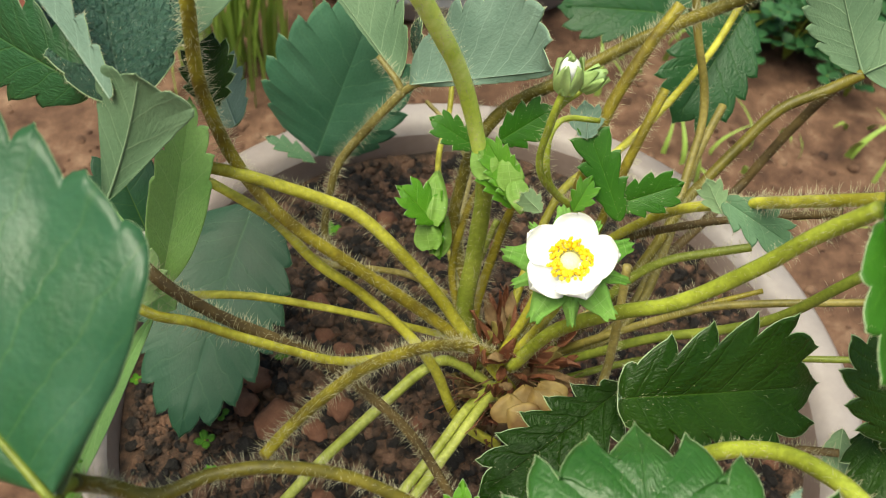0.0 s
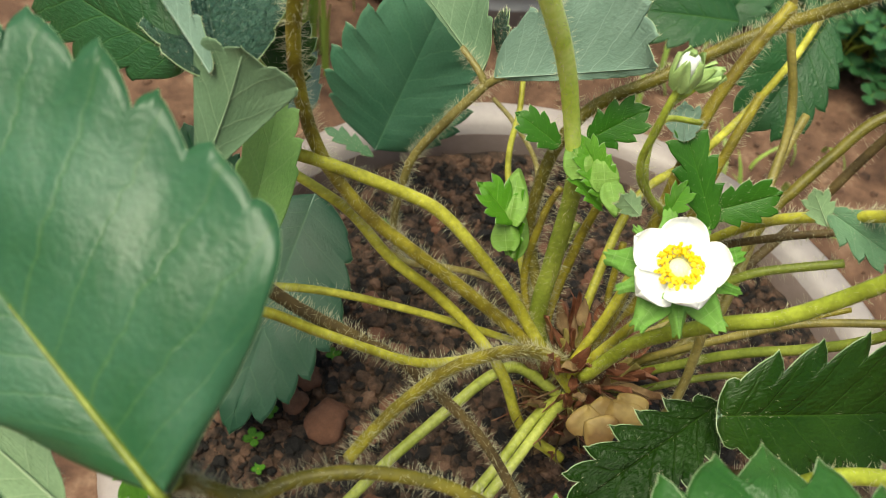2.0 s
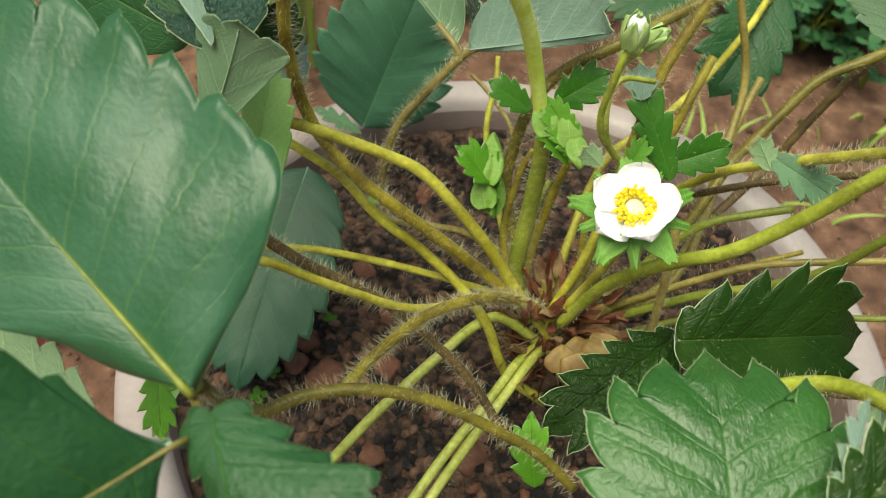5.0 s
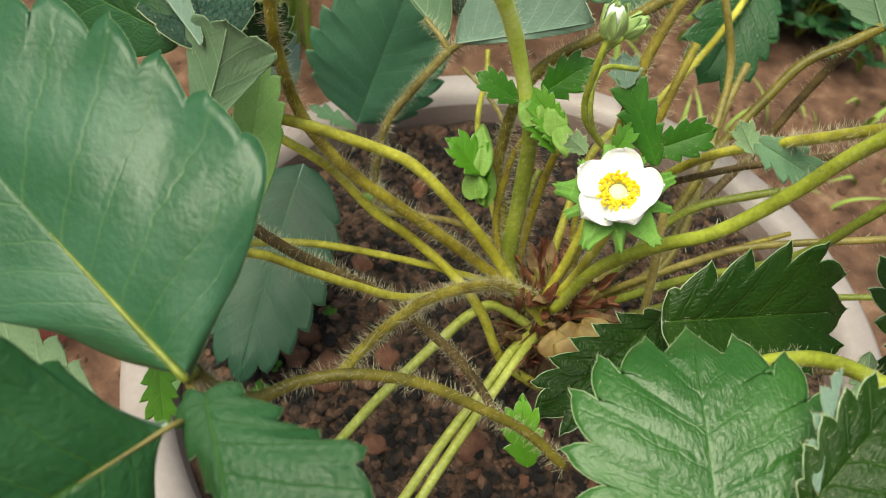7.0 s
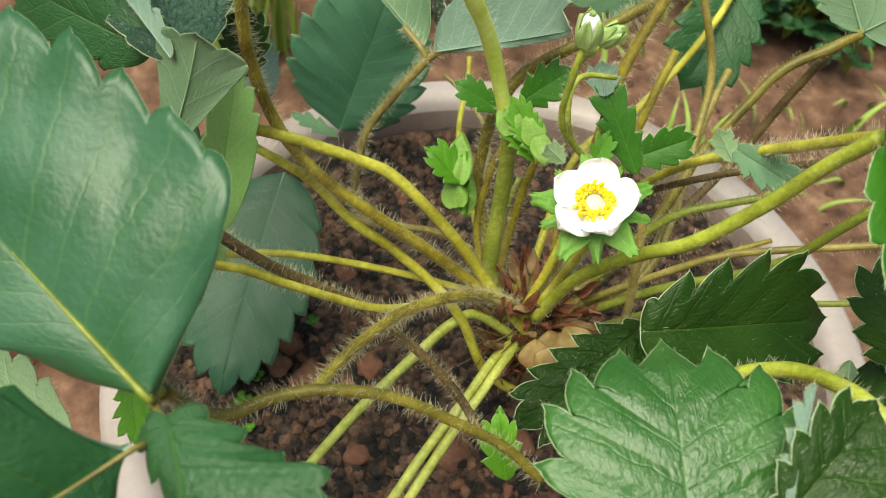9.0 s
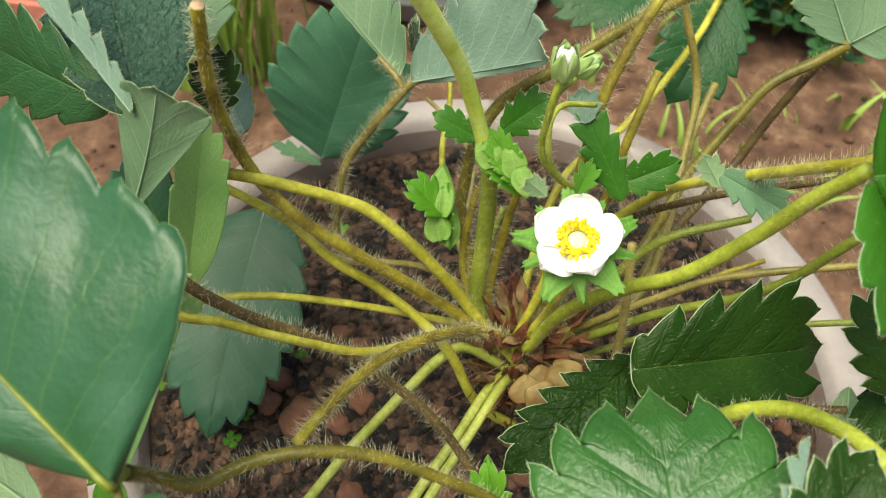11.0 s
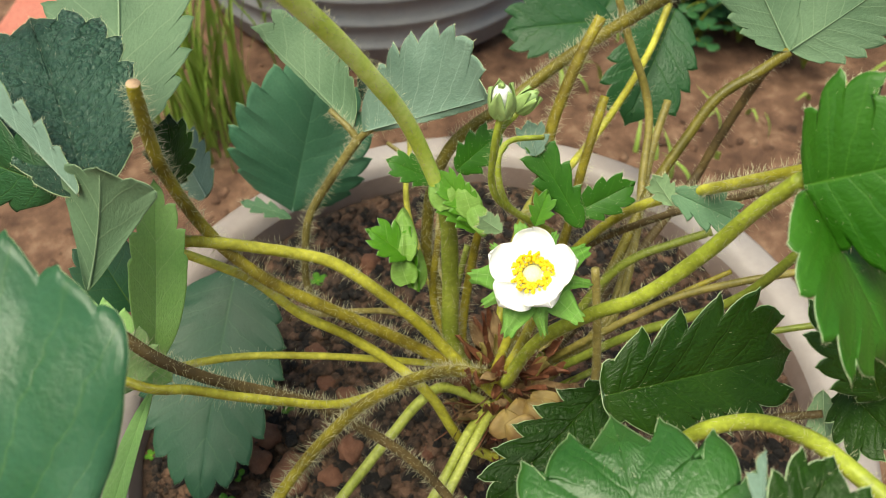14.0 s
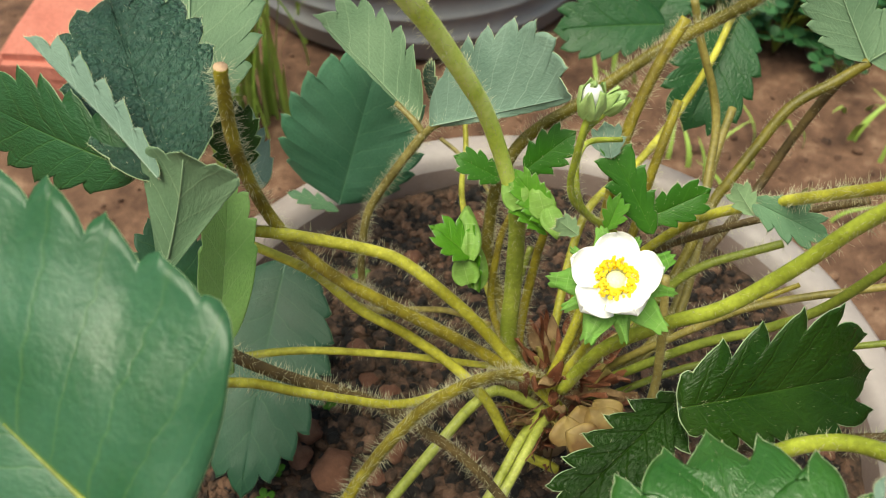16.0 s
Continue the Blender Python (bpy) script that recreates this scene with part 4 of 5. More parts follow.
# leaflets: material, base, tip, a point of the margin, shares of the two halves, fold, curl, teeth
LEAVES = [
    ("leaflet", "leaf_blue", (-0.0903, -0.1165, 0.4155), (-0.1566, -0.0559, 0.4367), (-0.0639, -0.0941, 0.4360), 1, 1, 0.06, 0.12, 10, 1, "lopsided"),
    ("leaflet", "leaf_deep", (-0.0890, -0.1296, 0.4224), (-0.1435, -0.1696, 0.4187), (-0.1017, -0.1143, 0.4431), 1, 1, 0.08, 0.15, 8, 1, "wide"),
    ("leaflet", "leaf_deep", (-0.0842, -0.1233, 0.4224), (-0.0715, -0.1591, 0.4164), (-0.0553, -0.1197, 0.4309), 1, 1, 0.08, 0.15, 7, -1, "skewed"),
    ("leaflet", "leaf_young", (-0.1142, -0.0790, 0.3567), (-0.1115, -0.0950, 0.3482), (-0.1085, -0.0852, 0.3535), 1, 1, 0.4, 0.2, 4, -1),
    ("leaflet", "leaf_light", (-0.1443, -0.0983, 0.3712), (-0.1653, -0.0831, 0.3815), (-0.1514, -0.0802, 0.3784), 0.5, 1, 0.5, 0.2, 5, -1),
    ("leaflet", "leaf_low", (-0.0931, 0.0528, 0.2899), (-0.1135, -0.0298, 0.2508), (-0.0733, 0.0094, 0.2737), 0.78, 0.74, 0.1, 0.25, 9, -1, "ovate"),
    ("leaflet", "leaf_dull", (-0.0734, 0.1004, 0.2684), (-0.0487, 0.1244, 0.3389), (-0.0224, 0.1078, 0.3032), 1, 1, 0.15, 0.2, 9, 1, "ovate"),
    ("leaflet", "leaf_pale", (-0.0327, 0.0455, 0.3647), (0.0067, 0.0201, 0.3963), (-0.0111, 0.0480, 0.4035), 0.08, 1, 0.1, 0.3, 9, 1),
    ("leaflet", "leaf_shade", (-0.0369, 0.0513, 0.3611), (-0.0708, 0.1093, 0.3634), (-0.0320, 0.0701, 0.3746), 0.08, 1, 0.1, 0.2, 7, -1),
    ("leaflet", "leaf_rugose", (-0.0305, 0.0594, 0.3602), (-0.0327, 0.0719, 0.3696), (-0.0276, 0.0562, 0.3706), 0.3, 1, 0.25, 0.2, 5, 1),
    ("leaflet", "leaf_rugose", (-0.1015, -0.0214, 0.4143), (-0.1203, 0.0333, 0.4280), (-0.0851, -0.0043, 0.4181), 0.85, 1, 0.08, -0.2, 8, 1),
    ("leaflet", "leaf_deep", (-0.1108, -0.0163, 0.4121), (-0.1544, 0.0140, 0.4099), (-0.1342, -0.0084, 0.4000), 1, 1, 0.1, 0.2, 6, -1),
    ("leaflet", "leaf_pale", (-0.1026, -0.0239, 0.4163), (-0.1327, 0.0079, 0.4331), (-0.1094, -0.0089, 0.4281), 0.08, 0.75, 0.25, 0.2, 6, -1),
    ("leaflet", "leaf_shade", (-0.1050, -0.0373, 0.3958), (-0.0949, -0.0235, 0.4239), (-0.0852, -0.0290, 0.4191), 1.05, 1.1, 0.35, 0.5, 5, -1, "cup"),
    ("leaflet", "leaf_blue", (-0.1117, -0.0082, 0.3465), (-0.1226, 0.0086, 0.3647), (-0.1286, -0.0020, 0.3562), 1, 1, 0.25, 0.2, 6, -1),
    ("leaflet", "leaf_dark", (-0.0982, 0.0333, 0.3602), (-0.0978, 0.0468, 0.3768), (-0.0889, 0.0411, 0.3732), 1, 1, 0.25, 0.2, 5, 1),
    ("leaflet", "leaf_light", (-0.1017, -0.0340, 0.3517), (-0.0916, -0.0047, 0.3975), (-0.0916, -0.0174, 0.3726), 0.8, 0.8, 0.35, 0.25, 7, 1, "long"),
    ("leaflet", "leaf_light", (-0.1035, -0.0376, 0.3461), (-0.1180, -0.0882, 0.3318), (-0.1034, -0.0625, 0.3398), 0.45, 0.45, 0.4, 0.4, 5, -1, "smooth"),
    ("leaflet", "leaf_light", (-0.0969, -0.0376, 0.3494), (-0.1253, -0.0188, 0.3613), (-0.1162, -0.0354, 0.3495), 1, 1, 0.2, 0.2, 6, -1),
    ("leaflet", "leaf_light", (-0.1082, -0.0456, 0.3575), (-0.1063, -0.0323, 0.3702), (-0.0951, -0.0418, 0.3639), 0.6, 0.8, 0.4, 0.2, 4, -1),
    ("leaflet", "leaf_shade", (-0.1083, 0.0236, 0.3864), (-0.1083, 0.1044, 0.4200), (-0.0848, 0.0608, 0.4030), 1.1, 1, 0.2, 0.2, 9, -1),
    ("leaflet", "leaf_pale", (-0.0933, 0.0451, 0.3405), (-0.1078, 0.0729, 0.3492), (-0.0903, 0.0559, 0.3495), 1, 1, 0.3, 0.2, 6, -1),
    ("leaflet", "leaf_grey", (-0.1225, -0.1017, 0.3621), (-0.1571, -0.0814, 0.3811), (-0.1440, -0.1021, 0.3666), 0.7, 0.9, 0.25, 0.2, 5, 1),
    ("leaflet", "leaf_deep", (0.1096, 0.1323, 0.3411), (0.0837, 0.0977, 0.3104), (0.1146, 0.1086, 0.3211), 1, 1, 0.25, 0.2, 6, -1),
    ("leaflet", "leaf_deep", (0.1079, 0.2074, 0.2823), (0.0498, 0.2108, 0.2802), (0.0784, 0.1939, 0.2697), 1, 1, 0.25, 0.2, 6, -1),
    ("leaflet", "leaf_deep", (0.0989, 0.2119, 0.2724), (0.1221, 0.2369, 0.2932), (0.1205, 0.2145, 0.2761), 1, 1, 0.25, 0.2, 6, 1),
    ("leaflet", "leaf_shade", (0.1203, 0.0547, 0.3750), (0.1044, 0.0767, 0.4030), (0.0990, 0.0644, 0.3869), 1, 1, 0.25, 0.2, 7, 1),
    ("leaflet", "leaf_shade", (0.1213, 0.0547, 0.3751), (0.1451, 0.0523, 0.4003), (0.1320, 0.0672, 0.3980), 1, 1, 0.25, 0.2, 7, 1),
    ("leaflet", "leaf_green", (0.0345, -0.0006, 0.3552), (0.0202, 0.0194, 0.3780), (0.0199, 0.0111, 0.3679), 1, 1, 0.2, 0.2, 4, -1),
    ("leaflet", "leaf_green", (0.0328, 0.0036, 0.3582), (0.0509, 0.0059, 0.3664), (0.0419, 0.0006, 0.3566), 1, 1, 0.25, 0.2, 4, 1),
    ("leaflet", "leaf_pale", (0.0212, 0.0152, 0.3749), (0.0193, 0.0211, 0.3830), (0.0249, 0.0182, 0.3812), 1, 1, 0.25, 0.2, 3, -1),
    ("leaflet", "leaf_grey", (0.0578, -0.0072, 0.3764), (0.0764, -0.0200, 0.3730), (0.0735, -0.0129, 0.3781), 1, 1, 0.25, 0.2, 4, -1),
    ("leaflet", "leaf_grey", (0.0586, -0.0108, 0.3736), (0.0532, -0.0049, 0.3802), (0.0594, -0.0078, 0.3785), 1, 1, 0.25, 0.2, 3, -1),
    ("leaflet", "leaf_dark", (0.0264, -0.0634, 0.3572), (0.0814, -0.0550, 0.3531), (0.0590, -0.0453, 0.3672), 0.95, 1, 0.25, 0.1, 6, -1, "blunt"),
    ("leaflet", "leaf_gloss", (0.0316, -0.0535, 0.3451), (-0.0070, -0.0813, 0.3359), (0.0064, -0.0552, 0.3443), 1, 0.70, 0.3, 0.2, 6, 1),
    ("leaflet", "leaf_front", (0.0159, -0.1411, 0.3890), (0.0158, -0.0938, 0.3983), (0.0451, -0.1170, 0.3980), 1.02, 1, 0.08, 0.45, 7, 1, "dome"),
    ("leaflet", "leaf_dark", (0.0310, -0.1332, 0.3998), (0.0514, -0.1131, 0.4103), (0.0552, -0.1275, 0.4035), 0.7, 1, 0.3, 0.2, 5, 1),
    ("leaflet", "leaf_pale", (0.0326, -0.1310, 0.4029), (0.0383, -0.1107, 0.4136), (0.0299, -0.1214, 0.4074), 0.1, 0.5, 0.25, 0.2, 4, 1),
    ("leaflet", "leaf_dark", (0.1004, -0.0754, 0.3584), (0.0878, -0.0557, 0.3849), (0.0816, -0.0653, 0.3684), 1, 1, 0.25, 0.2, 5, -1),
    ("leaflet", "leaf_dark", (0.0989, -0.0641, 0.3462), (0.1046, -0.0848, 0.3498), (0.0922, -0.0787, 0.3408), 1, 1, 0.25, 0.2, 5, 1),
    ("leaflet", "leaf_grey", (0.0953, -0.0619, 0.3412), (0.0918, -0.0768, 0.3359), (0.0986, -0.0679, 0.3394), 1, 1, 0.25, 0.2, 4, 1),
    ("leaflet", "leaf_green", (0.0600, -0.0605, 0.4335), (0.0745, -0.0693, 0.4472), (0.0650, -0.0506, 0.4552), 1, 1, 0.1, 0.2, 5, -1),
    ("leaflet", "leaf_green", (0.0600, -0.0615, 0.4330), (0.0745, -0.0895, 0.4112), (0.0472, -0.0837, 0.4333), 1, 1, 0.1, 0.2, 6, 1),
    ("leaflet", "leaf_young", (-0.0201, 0.0031, 0.3247), (-0.0231, 0.0192, 0.3455), (-0.0174, 0.0108, 0.3370), 1, 1, 0.8, 0.2, 5, 1),
    ("leaflet", "leaf_young", (-0.0227, 0.0087, 0.3375), (-0.0343, 0.0137, 0.3480), (-0.0292, 0.0194, 0.3476), 1, 1, 0.4, 0.2, 4, 1),
    ("leaflet", "leaf_young", (0.0017, -0.0047, 0.3646), (-0.0105, 0.0073, 0.3789), (0.0007, 0.0021, 0.3734), 1, 1, 0.4, 0.2, 7, 1),
    ("leaflet", "leaf_young", (-0.0013, -0.0041, 0.3623), (-0.0135, 0.0020, 0.3722), (-0.0077, -0.0027, 0.3653), 1, 1, 0.5, 0.2, 4, -1),
    ("leaflet", "leaf_green", (-0.0036, 0.0250, 0.3615), (0.0108, 0.0272, 0.3744), (0.0014, 0.0308, 0.3726), 1, 1, 0.25, 0.2, 4, -1),
    ("leaflet", "leaf_green", (-0.0112, 0.0267, 0.3559), (-0.0253, 0.0304, 0.3639), (-0.0207, 0.0248, 0.3575), 1, 1, 0.25, 0.2, 4, -1),
    ("leaflet", "leaf_young", (0.0183, -0.0021, 0.3603), (0.0228, 0.0049, 0.3672), (0.0250, 0.0014, 0.3635), 1, 1, 0.4, 0.2, 3, 1),
    ("leaflet", "leaf_grey", (0.0047, -0.0156, 0.3754), (-0.0012, -0.0138, 0.3801), (0.0045, -0.0137, 0.3793), 1, 1, 0.25, 0.2, 3, -1),
    ("leaflet", "leaf_grey", (-0.0736, 0.0965, 0.2680), (-0.0945, 0.1030, 0.2750), (-0.0845, 0.0960, 0.2706), 1, 1, 0.25, 0.2, 3, -1),
    ("leaflet", "leaf_young", (-0.0130, -0.1002, 0.3372), (-0.0158, -0.0880, 0.3525), (-0.0086, -0.0944, 0.3470), 1, 1, 0.6, 0.2, 4, 1),
]
LEAF_LABELS = {
    "leaf_blue": "large green leaflet, bluish sheen put into its colour, with a yellow-green midrib",
    "leaf_deep": "deep green toothed leaflet",
    "leaf_low": "dull blue-green leaflet lying low over the soil",
    "leaf_dull": "broad grey-green leaflet standing at the rim",
    "leaf_front": "broad glossy green leaflet with pale hairy teeth",
    "leaf_dark": "dark green leaflet with a pale hairy margin",
    "leaf_gloss": "very dark wet-looking crinkled leaflet",
    "leaf_rugose": "crinkled grey-green leaflet with a rough face",
    "leaf_young": "small bright green young leaflet",
    "leaf_light": "light green leaflet seen from its pale side",
    "leaf_pale": "folded leaflet showing its pale underside",
    "leaf_shade": "grey-green leaflet showing its veined underside, shade put into its colour",
    "leaf_green": "fresh mid-green scalloped leaflet",
    "leaf_grey": "small pale grey-green leaflet",
}
STALK_LABELS = {"pale": "thick pale yellow-green stalk", "brown": "brown hairy stalk", "hairy": "brownish densely hairy stalk", "dark": "dark olive hairy stalk", "lime": "yellow-green stalk"}
rng = random.Random(3)
for name, colour, r0, r1, hair, points in STEMS:
    tagged(stalk(plant, name, colour, r0, r1, hair, points, rng, cut=name == "cut_petiole"), label=STALK_LABELS.get(colour, ""))
for name, face, base, tip, edge, wl, wr, fold, curl, teeth, turned, *form in LEAVES:
    blade_ = leaflet(plant, name, face, base, tip, edge, wl, wr, fold, curl, teeth, turned, rng, {"leaf_light": UNDER_LIGHT, "leaf_grey": UNDER_MID, "leaf_shade": UNDER_SHADED}.get(face), *form)
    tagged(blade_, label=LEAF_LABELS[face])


def petal_sheet(name, length, width, cup, mats, parent, m, ruffle=0.0, thick=0.0003, rows=12, cols=10, seed=0.0, tipped=0.0, points=0.0):
    """A rounded or pointed petal or sepal, growing along +y from the origin and cupped towards +z."""
    verts, faces = [], []
    for j in range(rows + 1):
        t = 1 - (1 - j / rows) ** 1.8
        if tipped > 0:
            w = width / 2 * math.sin(math.pi * (0.08 + 0.92 * t) ** 0.8) ** 0.75 * (1 - 0.45 * tipped * t) + 0.0002
            if points > 0:
                w = width / 2 * (0.55 + 0.45 * math.sin(math.pi * min(1.0, t * 1.15))) * (1 - 0.30 * t)
        else:
            w = width / 2 * (1 - t ** 5) ** 0.5 * (0.30 + 0.70 * min(1.0, t / 0.55) ** 0.8) + 0.0001
        for i in range(cols + 1):
            a = 2 * i / cols - 1
            z = cup * length * (t * t * 0.6 + 0.35 * a * a * t) + ruffle * length * noise.noise(Vector((a * 1.6 + seed, t * 2.2, seed)))
            spike = points * t ** 3 * (max(0.0, 1 - abs(a) / 0.42) + 0.5 * max(0.0, 1 - abs(abs(a) - 0.72) / 0.28))
            verts.append((a * w, length * (t * (1 - (0.10 * a * a if tipped == 0 else 0)) + spike), z))
    k = len(verts)
    verts += [(x, y, z - thick) for x, y, z in verts]
    c = cols + 1
    for j in range(rows):
        for i in range(cols):
            q = (j * c + i, j * c + i + 1, (j + 1) * c + i + 1, (j + 1) * c + i)
            faces += [q, tuple(p + k for p in reversed(q))]
    edge = [j * c for j in range(rows + 1)] + [rows * c + i for i in range(1, c)] + [j * c + cols for j in range(rows - 1, -1, -1)]
    faces += [(p, q, q + k, p + k) for p, q in zip(edge, edge[1:])]
    ob = mesh_object(name, [m @ Vector(p) for p in verts], faces, mats)
    grid = [(5 * y / length, abs(2 * i / cols - 1)) for i, (x, y, z) in ((q % c, verts[q]) for q in range(k))] * 2
    for key, values in (("along", [q[0] for q in grid]), ("across", [q[1] for q in grid])):
        ob.data.attributes.new(key, "FLOAT", "POINT").data.foreach_set("value", values)
    return under(ob, parent)


def facing(at, to, roll=0.0):
    """A place at 'at' whose +z looks to 'to'."""
    turn = (Vector(to) - Vector(at)).to_track_quat("Z", "Y").to_matrix().to_4x4()
    return Matrix.Translation(at) @ turn @ pose(0, 0, 0, 0, 0, roll)


def build_flower(parent, at, to, size, roll):
    m = facing(at, to, roll)
    rng = random.Random(8)
    verts, faces = [], []
    rings, sides = 7, 20
    heart_r = size * 0.125
    for i in range(rings + 1):
        w = math.pi / 2 * i / rings
        for k in range(sides):
            a = 2 * math.pi * k / sides
            verts.append(m @ Vector((heart_r * math.cos(w) * math.cos(a), heart_r * math.cos(w) * math.sin(a), heart_r * 0.65 * math.sin(w) + 0.0006)))
    for i in range(rings):
        for k in range(sides):
            q = (k + 1) % sides
            faces.append((i * sides + k, i * sides + q, (i + 1) * sides + q, (i + 1) * sides + k))
    flower = under(mesh_object("flower", verts, faces, [HEART]), parent, "open white flower with a yellow centre")
    for k in range(5):
        petal_sheet("petal", size * 0.50, size * 0.56, 0.50, [PETAL], flower, m @ pose(0, 0, 0.0003 * (k % 2), 0, 0, 72 * k) @ pose(0, size * 0.06, 0, rng.uniform(-9, 9), 7 * (1 if k % 2 else -1), rng.uniform(-5, 5)), 0.19, seed=k * 3.1, rows=14, cols=14)
    for k in range(170):
        a = 360 * k / 170 + rng.uniform(-6, 6)
        reach = size * rng.uniform(0.135, 0.255)
        high = rng.uniform(0.0016, 0.0032)
        root = m @ pose(0, 0, 0, 0, 0, a) @ Vector((0, heart_r * 1.02, 0.0004))
        head = m @ pose(0, 0, 0, 0, 0, a) @ Vector((0, reach, high))
        sv, sf = tube_data([root, root.lerp(head, 0.5), head], [0.00016] * 3, 5, 0.0)
        stamen = under(mesh_object("stamen", sv, sf, [HEART]), flower)
        rv, rf = rocks(1, lambda r: head, lambda r: 0.00062 * r.uniform(0.7, 1.3), rng, 1.0)
        stamen.data.materials.append(ANTHER)
        base = len(stamen.data.vertices)
        me = bpy.data.meshes.new("stamen")
        me.from_pydata([tuple(p) for p in sv + rv], [], [tuple(q) for q in sf] + [tuple(i + base for i in q) for q in rf])
        me.materials.append(HEART)
        me.materials.append(ANTHER)
        me.polygons.foreach_set("material_index", [0] * len(sf) + [1] * len(rf))
        stamen.data = me
    for k in range(10):
        big = k % 2 == 0
        away = m @ pose(0, 0, -0.0009 if big else -0.0014, 0, 0, 36 * k + 18) @ pose(0, size * 0.08, 0)
        ob = petal_sheet("sepal", size * (0.66 if big else 0.58), size * (0.46 if big else 0.27), rng.uniform(-0.30, 0.05), [SEPAL], flower, away, 0.12, rows=10, cols=16, seed=k * 1.7 + 20, tipped=0.6, points=0.11)
    return flower


def build_bud(parent, at, to, size, white=True):
    m = facing(at, to)
    v, f = [], []
    rings, sides = 8, 16
    for i in range(rings + 1):
        w = -math.pi / 2 + math.pi * i / rings
        for k in range(sides):
            a = 2 * math.pi * k / sides
            v.append(m @ Vector((size * 0.33 * math.cos(w) * math.cos(a), size * 0.33 * math.cos(w) * math.sin(a), size * 0.54 * (math.sin(w) + 0.95))))
    for i in range(rings):
        for k in range(sides):
            q = (k + 1) % sides
            f.append((i * sides + k, i * sides + q, (i + 1) * sides + q, (i + 1) * sides + k))
    bud = under(mesh_object("flower_bud", v, f, [PETAL if white else SEPAL]), parent, "closed green bud with a white tip" if white else "small green bud")
    for k in range(10):
        big = k % 2 == 0
        lean = 90 if big else 74
        petal_sheet("sepal", size * (1.25 if big else 1.05), size * 0.60, 0.34, [SEPAL_PALE], bud, m @ pose(0, 0, -size * 0.1, 0, 0, 36 * k) @ pose(0, size * 0.30, 0, lean, 0, 0), 0.05, seed=k * 1.3, tipped=0.7)
    return bud


build_flower(plant, (0.0085, -0.0407, 0.3856), (-0.012, -0.085, 0.555), 0.0225, 8)
build_bud(plant, (0.0055, -0.0037, 0.4121), (-0.005, -0.02, 0.60), 0.0088)
build_bud(plant, (0.0117, 0.0017, 0.4079), (0.09, -0.02, 0.52), 0.0066, False)


# young folded stipules round the upright petioles: foot, tip, width
STIPULES = [
    ((-0.0245, 0.0075, 0.3379), (-0.0234, 0.0184, 0.3515), 0.0105),
    ((-0.0239, 0.0028, 0.3304), (-0.0263, 0.0084, 0.3396), 0.0098),
    ((-0.0214, 0.0037, 0.3262), (-0.0194, 0.0109, 0.3371), 0.0080),
    ((-0.0096, -0.0004, 0.3710), (-0.0126, 0.0058, 0.3807), 0.0090),
    ((-0.0023, -0.0029, 0.3696), (-0.0048, 0.0026, 0.3788), 0.0085),
    ((-0.0016, -0.0024, 0.3726), (0.0000, -0.0112, 0.3709), 0.0070),
]
# dry papery bud scales beside the crown
BUD_SCALES = [
    ((0.0098, -0.0474, 0.3110), (0.0080, -0.0418, 0.3186), 0.0150),
    ((0.0171, -0.0485, 0.3133), (0.0111, -0.0436, 0.3199), 0.0144),
    ((0.0038, -0.0495, 0.3103), (0.0033, -0.0444, 0.3175), 0.0131),
    ((0.0110, -0.0517, 0.3129), (0.0034, -0.0495, 0.3174), 0.0131),
    ((0.0191, -0.0449, 0.3149), (0.0131, -0.0413, 0.3205), 0.0119),
]


def wrapped(name, foot, tip, width, mats, parent, label, seed, cup, tipped):
    """A cupped sheath from its foot to its tip, hollow side away from the open air above the pot."""
    a, b = Vector(foot), Vector(tip)
    v = (b - a).normalized()
    out = Vector((-0.1, -0.62, 0.78))
    out = (out - v * out.dot(v)).normalized()
    m = Matrix((v.cross(out), v, -out)).transposed().to_4x4()
    m.translation = a
    ob = petal_sheet(name, (b - a).length, width, cup, mats, parent, m, 0.10, rows=12, cols=12, seed=seed, tipped=tipped)
    return tagged(ob, label=label)


for k, (foot, tip, width) in enumerate(STIPULES):
    wrapped("stipule", foot, tip, width, [STIPULE], plant, "young pale green folded stipule", k * 2.7, 0.45, 0.35)
for k, (foot, tip, width) in enumerate(BUD_SCALES):
    wrapped("bud_scale", foot, tip, width, [BUD_SKIN], plant, "dry papery tan bud scale", k * 1.9 + 40, 0.42, 0.35)


# ---- background ----
BRICKS_AT = [((-0.335, 0.165, 0.012), 55), ((-0.366, 0.616, 0.012), 80)]
CLOVER_AT = (0.406, 0.616)
SEEDLINGS = [(-0.1030, -0.0140, 0.0040), (-0.0810, 0.0140, 0.0036), (-0.1070, -0.0260, 0.0046), (-0.1400, -0.0000, 0.0030), (-0.1030, -0.0380, 0.0030), (-0.0660, 0.0850, 0.0050)]
STONES = [(-0.0800, -0.0160, 0.0085), (-0.0580, -0.0490, 0.0050), (-0.0200, -0.0500, 0.0070), (-0.0630, -0.0200, 0.0050), (-0.0540, -0.0100, 0.0055), (-0.0950, -0.0070, 0.0060), (-0.0910, 0.0040, 0.0060)]
